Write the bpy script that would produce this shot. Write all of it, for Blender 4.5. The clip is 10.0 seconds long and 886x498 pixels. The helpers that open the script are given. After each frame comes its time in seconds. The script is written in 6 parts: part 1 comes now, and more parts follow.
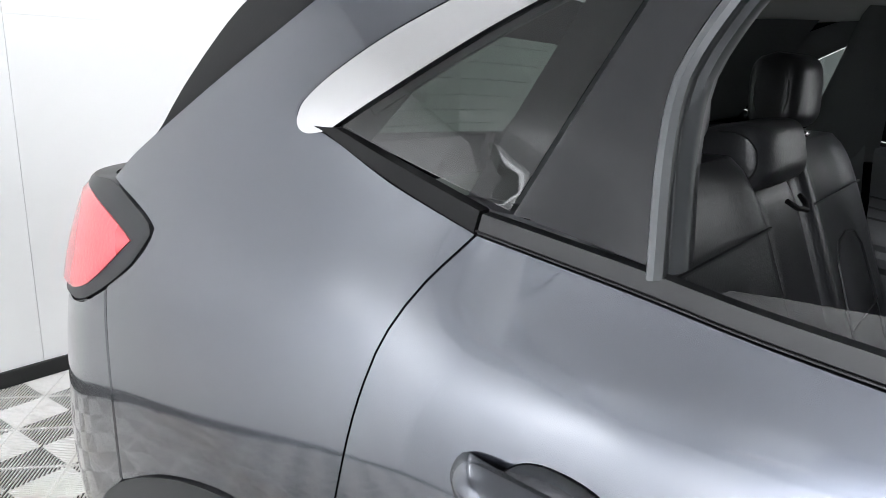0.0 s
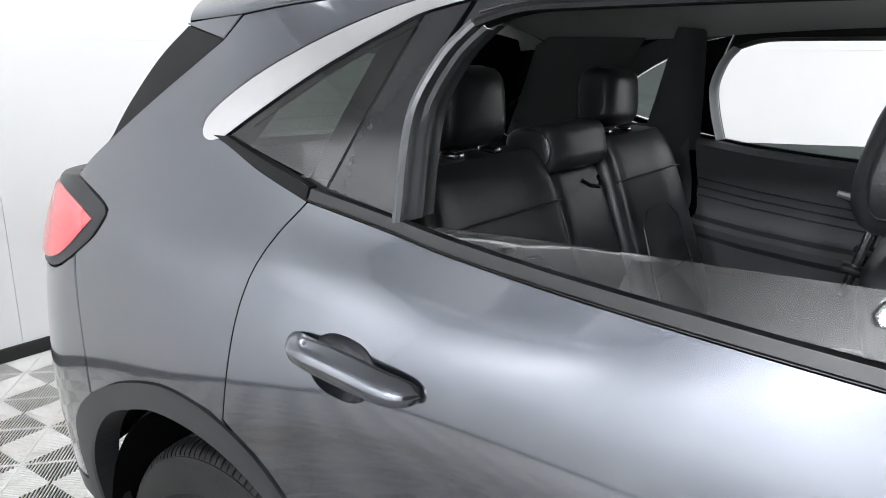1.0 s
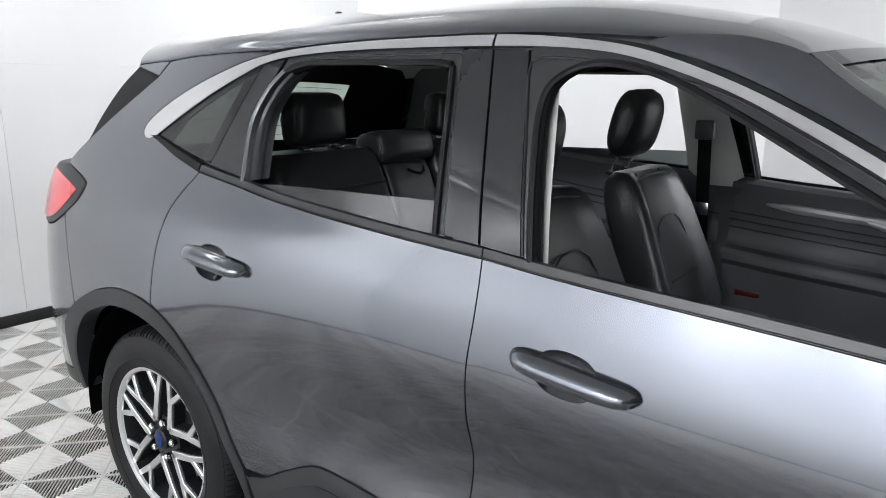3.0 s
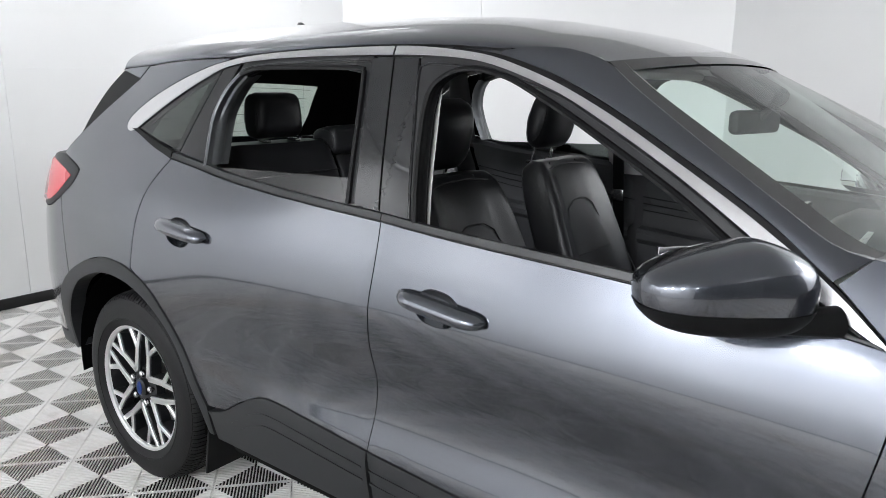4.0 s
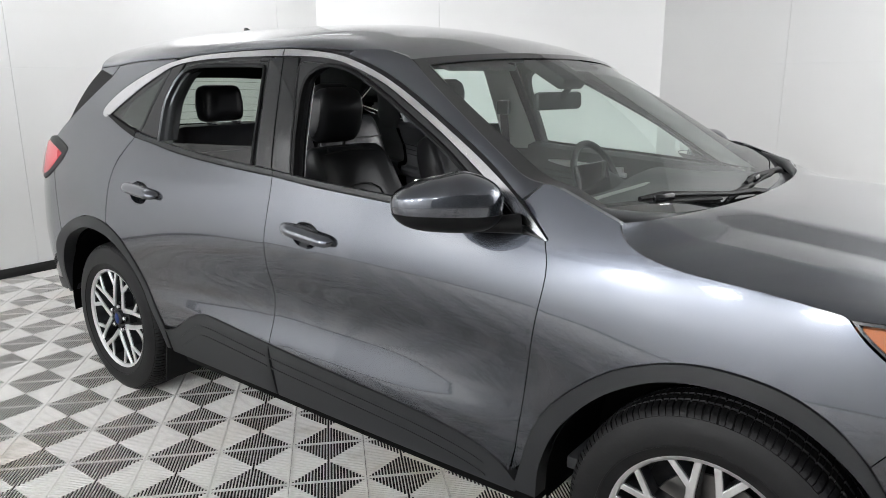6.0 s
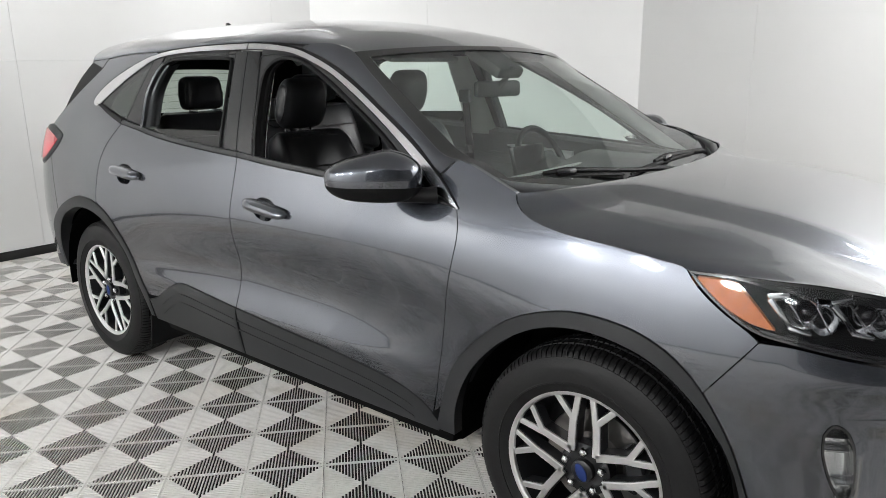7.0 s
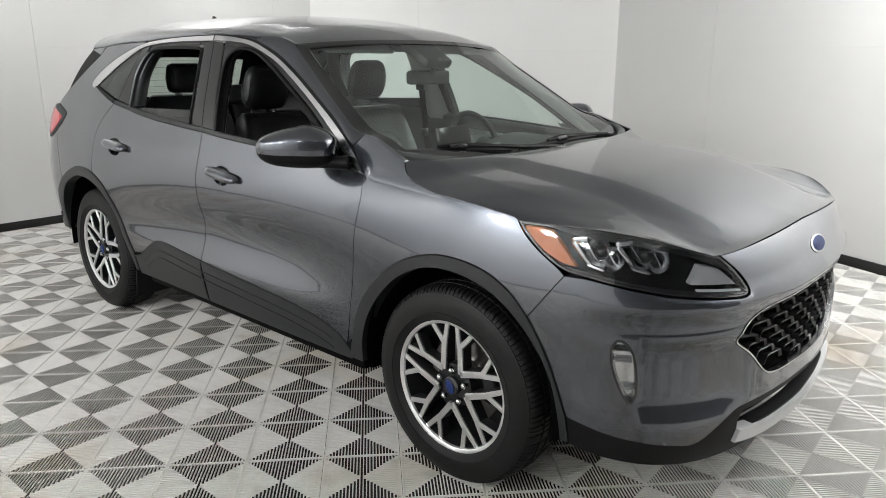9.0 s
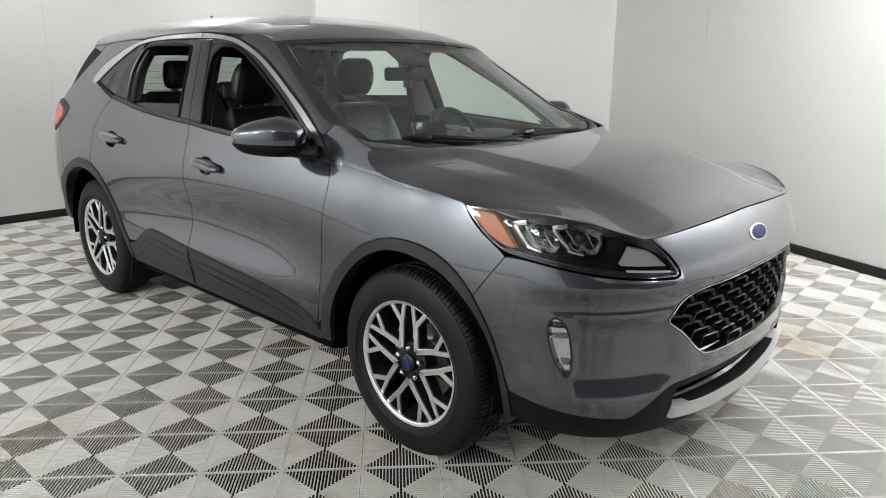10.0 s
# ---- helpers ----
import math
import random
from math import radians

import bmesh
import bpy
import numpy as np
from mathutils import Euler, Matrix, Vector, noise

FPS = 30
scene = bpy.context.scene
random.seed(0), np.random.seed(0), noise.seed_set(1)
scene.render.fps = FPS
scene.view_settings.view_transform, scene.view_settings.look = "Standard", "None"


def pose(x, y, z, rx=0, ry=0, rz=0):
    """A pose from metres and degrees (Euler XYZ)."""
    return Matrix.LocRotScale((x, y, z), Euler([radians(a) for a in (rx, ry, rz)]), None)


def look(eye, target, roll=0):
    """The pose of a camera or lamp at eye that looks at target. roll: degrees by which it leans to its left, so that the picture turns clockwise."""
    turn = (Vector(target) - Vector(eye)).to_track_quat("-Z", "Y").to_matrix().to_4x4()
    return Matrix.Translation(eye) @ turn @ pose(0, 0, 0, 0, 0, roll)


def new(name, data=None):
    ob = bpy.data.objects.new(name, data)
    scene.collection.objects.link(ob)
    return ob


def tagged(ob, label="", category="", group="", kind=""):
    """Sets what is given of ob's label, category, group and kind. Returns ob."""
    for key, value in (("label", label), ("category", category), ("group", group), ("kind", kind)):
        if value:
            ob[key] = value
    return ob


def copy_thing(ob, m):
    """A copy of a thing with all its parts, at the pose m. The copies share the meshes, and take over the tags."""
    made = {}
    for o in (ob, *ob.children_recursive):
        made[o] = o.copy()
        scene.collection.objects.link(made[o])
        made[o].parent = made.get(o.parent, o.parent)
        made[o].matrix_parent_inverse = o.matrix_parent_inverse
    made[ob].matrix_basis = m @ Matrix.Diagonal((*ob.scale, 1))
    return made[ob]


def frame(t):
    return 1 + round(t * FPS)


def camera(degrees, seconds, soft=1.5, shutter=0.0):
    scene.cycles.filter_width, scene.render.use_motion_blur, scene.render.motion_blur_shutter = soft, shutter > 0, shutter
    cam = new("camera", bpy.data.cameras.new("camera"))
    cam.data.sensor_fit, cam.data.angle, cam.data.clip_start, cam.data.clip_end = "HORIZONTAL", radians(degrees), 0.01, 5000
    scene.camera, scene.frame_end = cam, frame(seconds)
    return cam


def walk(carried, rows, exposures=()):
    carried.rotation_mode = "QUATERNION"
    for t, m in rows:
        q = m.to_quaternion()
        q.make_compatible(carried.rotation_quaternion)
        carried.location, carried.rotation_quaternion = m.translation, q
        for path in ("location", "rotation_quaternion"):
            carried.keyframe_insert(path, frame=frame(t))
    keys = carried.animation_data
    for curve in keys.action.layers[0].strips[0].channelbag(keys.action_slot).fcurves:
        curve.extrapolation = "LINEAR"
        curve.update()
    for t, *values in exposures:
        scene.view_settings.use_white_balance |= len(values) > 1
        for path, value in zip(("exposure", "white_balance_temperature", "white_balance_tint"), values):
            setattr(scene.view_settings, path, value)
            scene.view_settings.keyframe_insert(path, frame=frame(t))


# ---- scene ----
import mathutils

cam = camera(64.0, 10.0, soft=0.5)
PATH = [
    (0, (-0.7613, -1.3736, 1.3574), (-1.9738, 0.1396, 0.8673), 1.46),
    (0.5, (-0.5350, -1.4824, 1.4008), (-1.7054, 0.0558, 0.8869), 0.30),
    (1, (-0.3217, -1.5797, 1.4116), (-1.4816, -0.0293, 0.9107), 0.41),
    (1.5, (-0.0960, -1.6857, 1.4369), (-1.2524, -0.1347, 0.9300), -0.16),
    (2, (0.1153, -1.7665, 1.4315), (-1.0605, -0.2188, 0.9601), -0.17),
    (2.5, (0.3392, -1.8607, 1.4343), (-0.8403, -0.3107, 0.9802), 0.42),
    (3, (0.5463, -1.9694, 1.4444), (-0.6234, -0.4121, 0.9896), 0.60),
    (4.3, (1.1081, -2.1790, 1.4425), (-0.0780, -0.6319, 0.9958), 0.60),
    (4.5, (1.1920, -2.2098, 1.4489), (0.0096, -0.6625, 0.9928), 0.31),
    (5, (1.3902, -2.2772, 1.4464), (0.1960, -0.7389, 0.9908), 0.11),
    (5.5, (1.5913, -2.3501, 1.4457), (0.3910, -0.8184, 0.9839), -0.11),
    (7, (2.1795, -2.4660, 1.4408), (0.9424, -0.9746, 0.9455), -0.64),
    (7.5, (2.3545, -2.5123, 1.4424), (1.1112, -1.0300, 0.9351), -0.64),
    (8, (2.5229, -2.5467, 1.4511), (1.2695, -1.0764, 0.9338), -0.44),
    (8.5, (2.6774, -2.5655, 1.4481), (1.4106, -1.1076, 0.9289), -0.15),
    (9, (2.8154, -2.5643, 1.4377), (1.5297, -1.1220, 0.9211), 0.15),
    (9.5, (2.9688, -2.5659, 1.4281), (1.6641, -1.1400, 0.9136), 0.35),
    (10, (3.0776, -2.5356, 1.4122), (1.7530, -1.1262, 0.9034), 0.44),
]
walk(cam, [(t, look(eye, target, roll)) for t, eye, target, roll in PATH],
     [(0.0, 0.85, 6040, 10), (2.0, 0.67, 6060, 10), (5.0, 0.36, 6110, 10), (7.0, 0.25, 6330, 9), (10.0, -0.02, 6390, 8)])

# ---- light ----
world = bpy.data.worlds.new("world")
scene.world = world
world.use_nodes = True
world.node_tree.nodes["Background"].inputs[0].default_value = (0.9, 0.95, 1.0, 1)
world.node_tree.nodes["Background"].inputs[1].default_value = 0.05


CEILING = 3.4
LAMP_Z, WASH_Z = 2.79, 3.1
# x, y, watts, length, width, and the way it faces
LIGHTS = [(-0.74, -5.15, 44, 0.44, 0.44, -0.15, 1), (0.4, -5.1, 29, 0.44, 0.44, 0, 1), (1.7, -5.1, 31, 0.44, 0.44, 0, 1), (3.1, -4.9, 10, 0.44, 0.44, -0.2, 1),
          # wide panels: added out of view to brighten the walls
          (-3.1, -0.9, 6, 1.5, 0.4, -1, 0), (-2.9, -4.5, 42, 1.5, 0.4, -0.8, -0.6), (4.9, -2.6, 5, 1.5, 0.4, 1, 0),
          (-0.9, -4.75, 64, 1.5, 0.4, 0, -1), (1.2, -4.75, 48, 1.5, 0.4, 0, -1),
          (4.15, 0.85, 78, 1.5, 0.4, 0.45, 0.89), (3.0, 1.85, 116, 1.5, 0.4, -0.15, 1), (-3.2, 1.3, 15, 1.5, 0.4, -0.6, 0.8)]


def aimed(lx, ly, wx, wy, sx):
    """A panel's place under the ceiling, tilted towards what it lights."""
    return Matrix.Translation((lx, ly, WASH_Z if sx > 1 else LAMP_Z)) @ Matrix.Rotation(math.atan2(wx, -wy), 4, "Z") @ Matrix.Rotation(radians(-32 if sx > 1 else -16), 4, "X")


for lx, ly, watts, sx, sy, wx, wy in LIGHTS:
    place = aimed(lx, ly, wx, wy, sx)
    lamp = bpy.data.lights.new("unseen_lamp", "AREA")
    lamp.shape, lamp.size, lamp.size_y, lamp.energy, lamp.color = "RECTANGLE" if sx > 1 else "DISK", sx - 0.05, sy - 0.05, watts, (1, 0.985, 0.96)
    new("unseen_lamp", lamp).matrix_world = place @ Matrix.Translation((0, 0, -0.04))


# ---- materials ----
def material(name, colour, rough=0.5, metal=0.0, vary=0.06, grain=40.0, bump=0.0, coat=0.0, extra=None, rough_vary=0.08, ior=1.5, coat_ior=1.6):
    """A surface with colour and roughness that vary at two scales, and a fine relief."""
    m = bpy.data.materials.new(name)
    m.use_nodes = True
    n, l = m.node_tree.nodes, m.node_tree.links
    b = n["Principled BSDF"]
    geo = n.new("ShaderNodeTexCoord")
    fine, broad = n.new("ShaderNodeTexNoise"), n.new("ShaderNodeTexNoise")
    fine.inputs["Scale"].default_value, fine.inputs["Detail"].default_value = grain, 4
    broad.inputs["Scale"].default_value, broad.inputs["Detail"].default_value = 2.3, 3
    mix = n.new("ShaderNodeMath")
    mix.operation = "ADD"
    for k in (fine, broad):
        l.new(geo.outputs["Object"], k.inputs["Vector"])
    l.new(fine.outputs[0], mix.inputs[0])
    l.new(broad.outputs[0], mix.inputs[1])
    ramp = n.new("ShaderNodeMapRange")
    ramp.inputs["From Min"].default_value, ramp.inputs["From Max"].default_value = 0.6, 1.4
    ramp.inputs["To Min"].default_value, ramp.inputs["To Max"].default_value = 1 - vary, 1 + vary
    l.new(mix.outputs[0], ramp.inputs[0])
    scale = n.new("ShaderNodeVectorMath")
    scale.operation = "SCALE"
    scale.inputs[0].default_value = colour
    l.new(ramp.outputs[0], scale.inputs["Scale"])
    l.new(scale.outputs[0], b.inputs["Base Color"])
    rr = n.new("ShaderNodeMapRange")
    rr.inputs["To Min"].default_value, rr.inputs["To Max"].default_value = max(0.0, rough - rough_vary), min(1, rough + rough_vary)
    l.new(broad.outputs[0], rr.inputs[0])
    l.new(rr.outputs[0], b.inputs["Roughness"])
    b.inputs["Metallic"].default_value = metal
    b.inputs["IOR"].default_value = ior
    b.inputs["Coat Weight"].default_value = coat
    b.inputs["Coat Roughness"].default_value = 0.06
    b.inputs["Coat IOR"].default_value = coat_ior
    if bump:
        bp = n.new("ShaderNodeBump")
        bp.inputs["Strength"].default_value = bump
        bp.inputs["Distance"].default_value = 0.002
        l.new(fine.outputs[0], bp.inputs["Height"])
        l.new(bp.outputs[0], b.inputs["Normal"])
    if extra:
        extra(n, l, b)
    return m


def glass(name, colour, rough=0.0, ior=1.5):
    m = bpy.data.materials.new(name)
    m.use_nodes = True
    n, l = m.node_tree.nodes, m.node_tree.links
    n.remove(n["Principled BSDF"])
    clear, gloss, mix, fres = (n.new(k) for k in ("ShaderNodeBsdfTransparent", "ShaderNodeBsdfGlossy", "ShaderNodeMixShader", "ShaderNodeFresnel"))
    clear.inputs[0].default_value = (*colour, 1)
    gloss.inputs["Roughness"].default_value = rough
    fres.inputs[0].default_value = ior
    l.new(fres.outputs[0], mix.inputs[0])
    l.new(clear.outputs[0], mix.inputs[1])
    l.new(gloss.outputs[0], mix.inputs[2])
    l.new(mix.outputs[0], n["Material Output"].inputs[0])
    return m


PAINT = material("grey_metallic_paint", (0.078, 0.0855, 0.106), 0.25, 0.95, 0.02, 300, coat=1.0, rough_vary=0.01, coat_ior=1.78)
CLAD = material("charcoal_cladding", (0.024, 0.025, 0.027), 0.42, 0.0, 0.08, 500, bump=0.05, rough_vary=0.03, ior=1.4)
GLOSS_BLACK = material("gloss_black", (0.012, 0.012, 0.014), 0.12, 0.0, 0.05, 60, coat=0.6, rough_vary=0.04)
PILLAR = material("pillar_black", (0.016, 0.0165, 0.018), 0.05, 0.0, 0.02, 80, rough_vary=0.0)
FRIT = material("black_glass_border", (0.008, 0.0085, 0.009), 0.03, 0.0, 0.02, 80, rough_vary=0.0, ior=1.9)
RUBBER = material("black_rubber", (0.007, 0.007, 0.0075), 0.5, 0.0, 0.1, 200, bump=0.05, ior=1.28)
TYRE = material("tyre_rubber", (0.0085, 0.0085, 0.009), 0.5, 0.0, 0.2, 120, bump=0.25, rough_vary=0.08, ior=1.33)
CHROME = material("satin_chrome", (0.70, 0.70, 0.71), 0.2, 1.0, 0.03, 90, rough_vary=0.05)
ALLOY = material("machined_alloy", (0.85, 0.85, 0.86), 0.33, 1.0, 0.03, 160, rough_vary=0.04)
ALLOY_DARK = material("dark_alloy_pocket", (0.014, 0.0145, 0.016), 0.35, 0.2, 0.05, 160)
LEATHER = material("black_leather", (0.032, 0.033, 0.036), 0.33, 0.0, 0.12, 220, bump=0.25, rough_vary=0.08)
TRIM_BLACK = material("black_cabin_plastic", (0.09, 0.092, 0.096), 0.5, 0.0, 0.1, 260, bump=0.2)
TRIM_GREY = material("light_grey_cabin_trim", (0.74, 0.74, 0.72), 0.75, 0.0, 0.04, 300, bump=0.1)
UNDER = material("underbody_black", (0.004, 0.004, 0.004), 0.9, 0.0, 0.1, 30, ior=1.2)
GLASS = glass("clear_glass", (0.80, 0.95, 0.88), ior=2.45)
GLASS_REAR = glass("rear_screen_glass", (0.42, 0.48, 0.43), ior=1.5)
GLASS_DARK = glass("privacy_glass", (0.13, 0.148, 0.142), 0.02, ior=1.75)
# for two unseen walls, dark so that the front of the car reflects less
WALL_UNSEEN = material("grey_painted_wall", (0.11, 0.11, 0.115), 0.5, 0.0, 0.03, 3, rough_vary=0.03)
WALL = material("white_wall_panel", (0.78, 0.78, 0.775), 0.3, 0.0, 0.012, 3, rough_vary=0.02)
CEIL = material("grey_ceiling", (0.56, 0.56, 0.56), 0.7, 0.0, 0.02, 3)
FLOOR_DARK = material("black_subfloor", (0.007, 0.0068, 0.0065), 0.8, 0.0, 0.1, 20)
def floor_dirt(n, l, b):
    """Brownish stains and grey scuffs over the tiles."""
    geo, big, small, r1, r2, mix, mix2 = (n.new("ShaderNode" + k) for k in ("NewGeometry", "TexNoise", "TexNoise", "ValToRGB", "ValToRGB", "Mix", "Mix"))
    for k, sc, det in ((big, 1.1, 5), (small, 9.0, 6)):
        k.inputs["Scale"].default_value, k.inputs["Detail"].default_value = sc, det
        l.new(geo.outputs["Position"], k.inputs["Vector"])
    for r, src, lo, hi in ((r1, big, 0.52, 0.72), (r2, small, 0.56, 0.75)):
        r.color_ramp.elements[0].position, r.color_ramp.elements[1].position = lo, hi
        l.new(src.outputs[0], r.inputs[0])
    for m, fac, tint in ((mix, r1, (0.80, 0.72, 0.62, 1)), (mix2, r2, (0.80, 0.79, 0.77, 1))):
        m.data_type, m.blend_type = "RGBA", "MULTIPLY"
        l.new(fac.outputs[0], m.inputs[0])
        m.inputs[7].default_value = tint
    l.new(b.inputs["Base Color"].links[0].from_socket, mix.inputs[6])
    l.new(mix.outputs[2], mix2.inputs[6])
    l.new(mix2.outputs[2], b.inputs["Base Color"])


TILE = material("grey_tile_plastic", (0.74, 0.725, 0.70), 0.45, 0.0, 0.08, 60, bump=0.05, extra=floor_dirt)
BASE = material("black_baseboard", (0.012, 0.012, 0.012), 0.5, 0.0, 0.1, 20)


# ---- mesh helpers ----
def part(name, bm, mat, parent=None, label="", smooth=True):
    """One mesh object under a thing or a part."""
    me = bpy.data.meshes.new(name)
    bm.normal_update()
    for f in bm.faces:
        f.smooth = smooth
    bm.to_mesh(me)
    bm.free()
    me.materials.append(mat)
    ob = new(name, me)
    ob.parent = parent
    if smooth:
        me.set_sharp_from_angle(angle=radians(38))
    return tagged(ob, label)


def empty(name, place=(0, 0, 0), parent=None, **tags):
    ob = new(name)
    ob.location, ob.parent, ob.empty_display_size = place, parent, 0.1
    return tagged(ob, **tags)


def spline(pts, step=0.02):
    """A smooth line through points, sampled evenly."""
    p = np.array(pts, float)
    q = np.vstack([2 * p[0] - p[1], p, 2 * p[-1] - p[-2]])
    out = []
    for i in range(1, len(q) - 2):
        n = max(2, int(np.linalg.norm(q[i + 1] - q[i]) / step))
        t = np.arange(n)[:, None] / n
        a, b, c, d = q[i - 1], q[i], q[i + 1], q[i + 2]
        out.append(0.5 * (2 * b + (c - a) * t + (2 * a - 5 * b + 4 * c - d) * t**2 + (3 * b - a - 3 * c + d) * t**3))
    return np.vstack(out + [p[-1:]])


def loop(*runs):
    """A closed outline from smooth runs, corners where they meet."""
    pts = np.vstack([spline(r) if len(r) > 1 else np.array(r, float) for r in runs])
    keep = [pts[0]]
    for p in pts[1:]:
        if np.linalg.norm(p - keep[-1]) > 1e-3:
            keep.append(p)
    if np.linalg.norm(keep[0] - keep[-1]) < 1e-3:
        keep.pop()
    return np.array(keep)


def area2(p):
    x, y = p[:, 0], p[:, 1]
    return float(np.sum(x * np.roll(y, -1) - np.roll(x, -1) * y))


def inset(p, d):
    """The outline moved inwards by d."""
    if area2(p) < 0:
        p = p[::-1]
    e = np.roll(p, -1, 0) - p
    e /= np.linalg.norm(e, axis=1)[:, None] + 1e-12
    n = np.stack([-e[:, 1], e[:, 0]], 1)
    m = n + np.roll(n, 1, 0)
    m /= np.maximum(np.sum(m * n, 1), 0.5)[:, None]
    return p + m * d


def inside(pts, poly):
    x, y = pts[:, 0][:, None], pts[:, 1][:, None]
    a, b = poly, np.roll(poly, -1, 0)
    cross = ((a[:, 1] > y) != (b[:, 1] > y)) & (x < (b[:, 0] - a[:, 0]) * (y - a[:, 1]) / (b[:, 1] - a[:, 1] + 1e-12) + a[:, 0])
    return cross.sum(1) % 2 == 1


def sheet(name, outline, surface, mat, parent, depth=0.02, step=0.03, edge=0.003, gap=0.0015, label="", mirror=False, out=0.0, holes=(), lean=None):
    """A panel with thickness and rounded rim, cut to an outline (and holes) from a surface(u, v, out), with the surface's own normals."""
    from_2d = lambda q, o: np.stack(surface(q[:, 0], q[:, 1], o), 1)
    rims = [inset(np.array(outline, float), gap)] + [inset(np.array(h, float), -gap) for h in holes]
    crowns = [inset(rims[0], edge)] + [inset(r, -edge) for r in rims[1:]]
    lo, hi = rims[0].min(0), rims[0].max(0)
    gx, gy = np.meshgrid(np.arange(lo[0], hi[0], step), np.arange(lo[1], hi[1], step))
    g = np.stack([gx.ravel(), gy.ravel()], 1)
    g = g[inside(g, inset(crowns[0], 0.35 * step))] if len(g) else g
    for c in crowns[1:]:
        g = g[~inside(g, inset(c, -0.35 * step))]
    edges, pts, rim_ids, at = [], [], [], 0
    for r, c in zip(rims, crowns):
        n = len(r)
        ids = list(range(at, at + n))
        rim_ids.append(ids)
        edges += [(at + i, at + (i + 1) % n) for i in range(n)] + [(at + n + i, at + n + (i + 1) % n) for i in range(n)]
        pts += [r, c]
        at += 2 * n
    pts = np.vstack(pts + [g])
    v2, _, faces, orig, _, _ = mathutils.geometry.delaunay_2d_cdt([Vector(p) for p in pts], edges, [rim_ids[0]], 1, 1e-6)
    q = np.array([tuple(v) for v in v2])
    if holes:
        mid = np.array([q[list(f)].mean(0) for f in faces])
        drop = np.zeros(len(faces), bool)
        for r in rims[1:]:
            drop |= inside(mid, r)
        faces = [f for f, d in zip(faces, drop) if not d]
    src = [o[0] if len(o) else -1 for o in orig]
    on_rim = {i for ids in rim_ids for i in ids}
    lift = np.array([-edge * 0.7 if s in on_rim else 0.0 for s in src])
    pos = np.zeros((len(q), 3))
    for val in set(lift):
        k = lift == val
        pos[k] = from_2d(q[k], out + val)
    h = 2e-3
    du = from_2d(q + [h, 0], out) - from_2d(q - [h, 0], out)
    dv = from_2d(q + [0, h], out) - from_2d(q - [0, h], out)
    nor = np.cross(du, dv)
    nor /= np.linalg.norm(nor, axis=1)[:, None] + 1e-12
    up = from_2d(q, out + 0.01) - from_2d(q, out)
    nor *= np.sign(np.sum(nor * up, 1))[:, None]
    if lean is not None:
        nor = nor + lean(q)
        nor /= np.linalg.norm(nor, axis=1)[:, None]
    where = {s: i for i, s in enumerate(src) if s in on_rim}
    verts = [tuple(p) for p in pos]
    top, walls = [], []
    for f in faces:
        a, b, c = (pos[i] for i in f[:3])
        top.append(tuple(f) if np.dot(np.cross(b - a, c - a), nor[f[0]]) > 0 else tuple(reversed(f)))
    right = np.dot(np.cross(du[0], dv[0]), up[0]) > 0
    for j, ids in enumerate(rim_ids):
        order = [where[i] for i in ids if i in where]
        low = from_2d(q[order], out - depth)
        k, m = len(verts), len(order)
        verts += [tuple(p) for p in low]
        w = [(order[i], k + i, k + (i + 1) % m, order[(i + 1) % m]) for i in range(m)]
        walls += w if right == (j == 0) else [x[::-1] for x in w]
    for side in ((1, -1) if mirror else (1,)):
        vs = verts if side == 1 else [(x, -y, z) for x, y, z in verts]
        fs = top + walls if side == 1 else [tuple(reversed(f)) for f in top + walls]
        me = bpy.data.meshes.new(name)
        me.from_pydata(vs, [], fs)
        me.polygons.foreach_set("use_smooth", [True] * len(fs))
        ns = []
        for p in me.polygons:
            for v in p.vertices:
                ns.append(tuple(nor[v] * (1, side, 1)) if p.index < len(top) else tuple(p.normal))
        me.normals_split_custom_set(ns)
        me.materials.append(mat)
        ob = new(name, me)
        ob.parent = parent
        tagged(ob, label)
        if side == 1:
            first = ob
    return first


def box(bm, size, m=None, bevel=0.0, segments=2):
    r = bmesh.ops.create_cube(bm, size=1.0)
    bmesh.ops.scale(bm, vec=size, verts=r["verts"])
    if bevel:
        es = list({e for v in r["verts"] for e in v.link_edges})
        r2 = bmesh.ops.bevel(bm, geom=es, offset=bevel, segments=segments, affect="EDGES", profile=0.5)
        vs = list({v for f in r2["faces"] for v in f.verts} | {v for v in r["verts"] if v.is_valid})
    else:
        vs = r["verts"]
    if m is not None:
        bmesh.ops.transform(bm, matrix=m, verts=vs)
    return vs


def boxed(name, size, m, mat, parent, bevel=0.005, label=""):
    bm = bmesh.new()
    box(bm, size, m, bevel)
    return part(name, bm, mat, parent, label)


def lathe(bm, profile, n=64, m=None, closed=False):
    """Turn a profile of (radius, y) about the y axis."""
    rings = []
    for r, y in profile:
        rings.append([bm.verts.new((r * math.cos(2 * math.pi * i / n), y, r * math.sin(2 * math.pi * i / n))) for i in range(n)])
    for a, b in zip(rings, rings[1:] + ([rings[0]] if closed else [])):
        for i in range(n):
            bm.faces.new((a[i], a[(i + 1) % n], b[(i + 1) % n], b[i]))
    vs = [v for ring in rings for v in ring]
    if m is not None:
        bmesh.ops.transform(bm, matrix=m, verts=vs)
    return rings


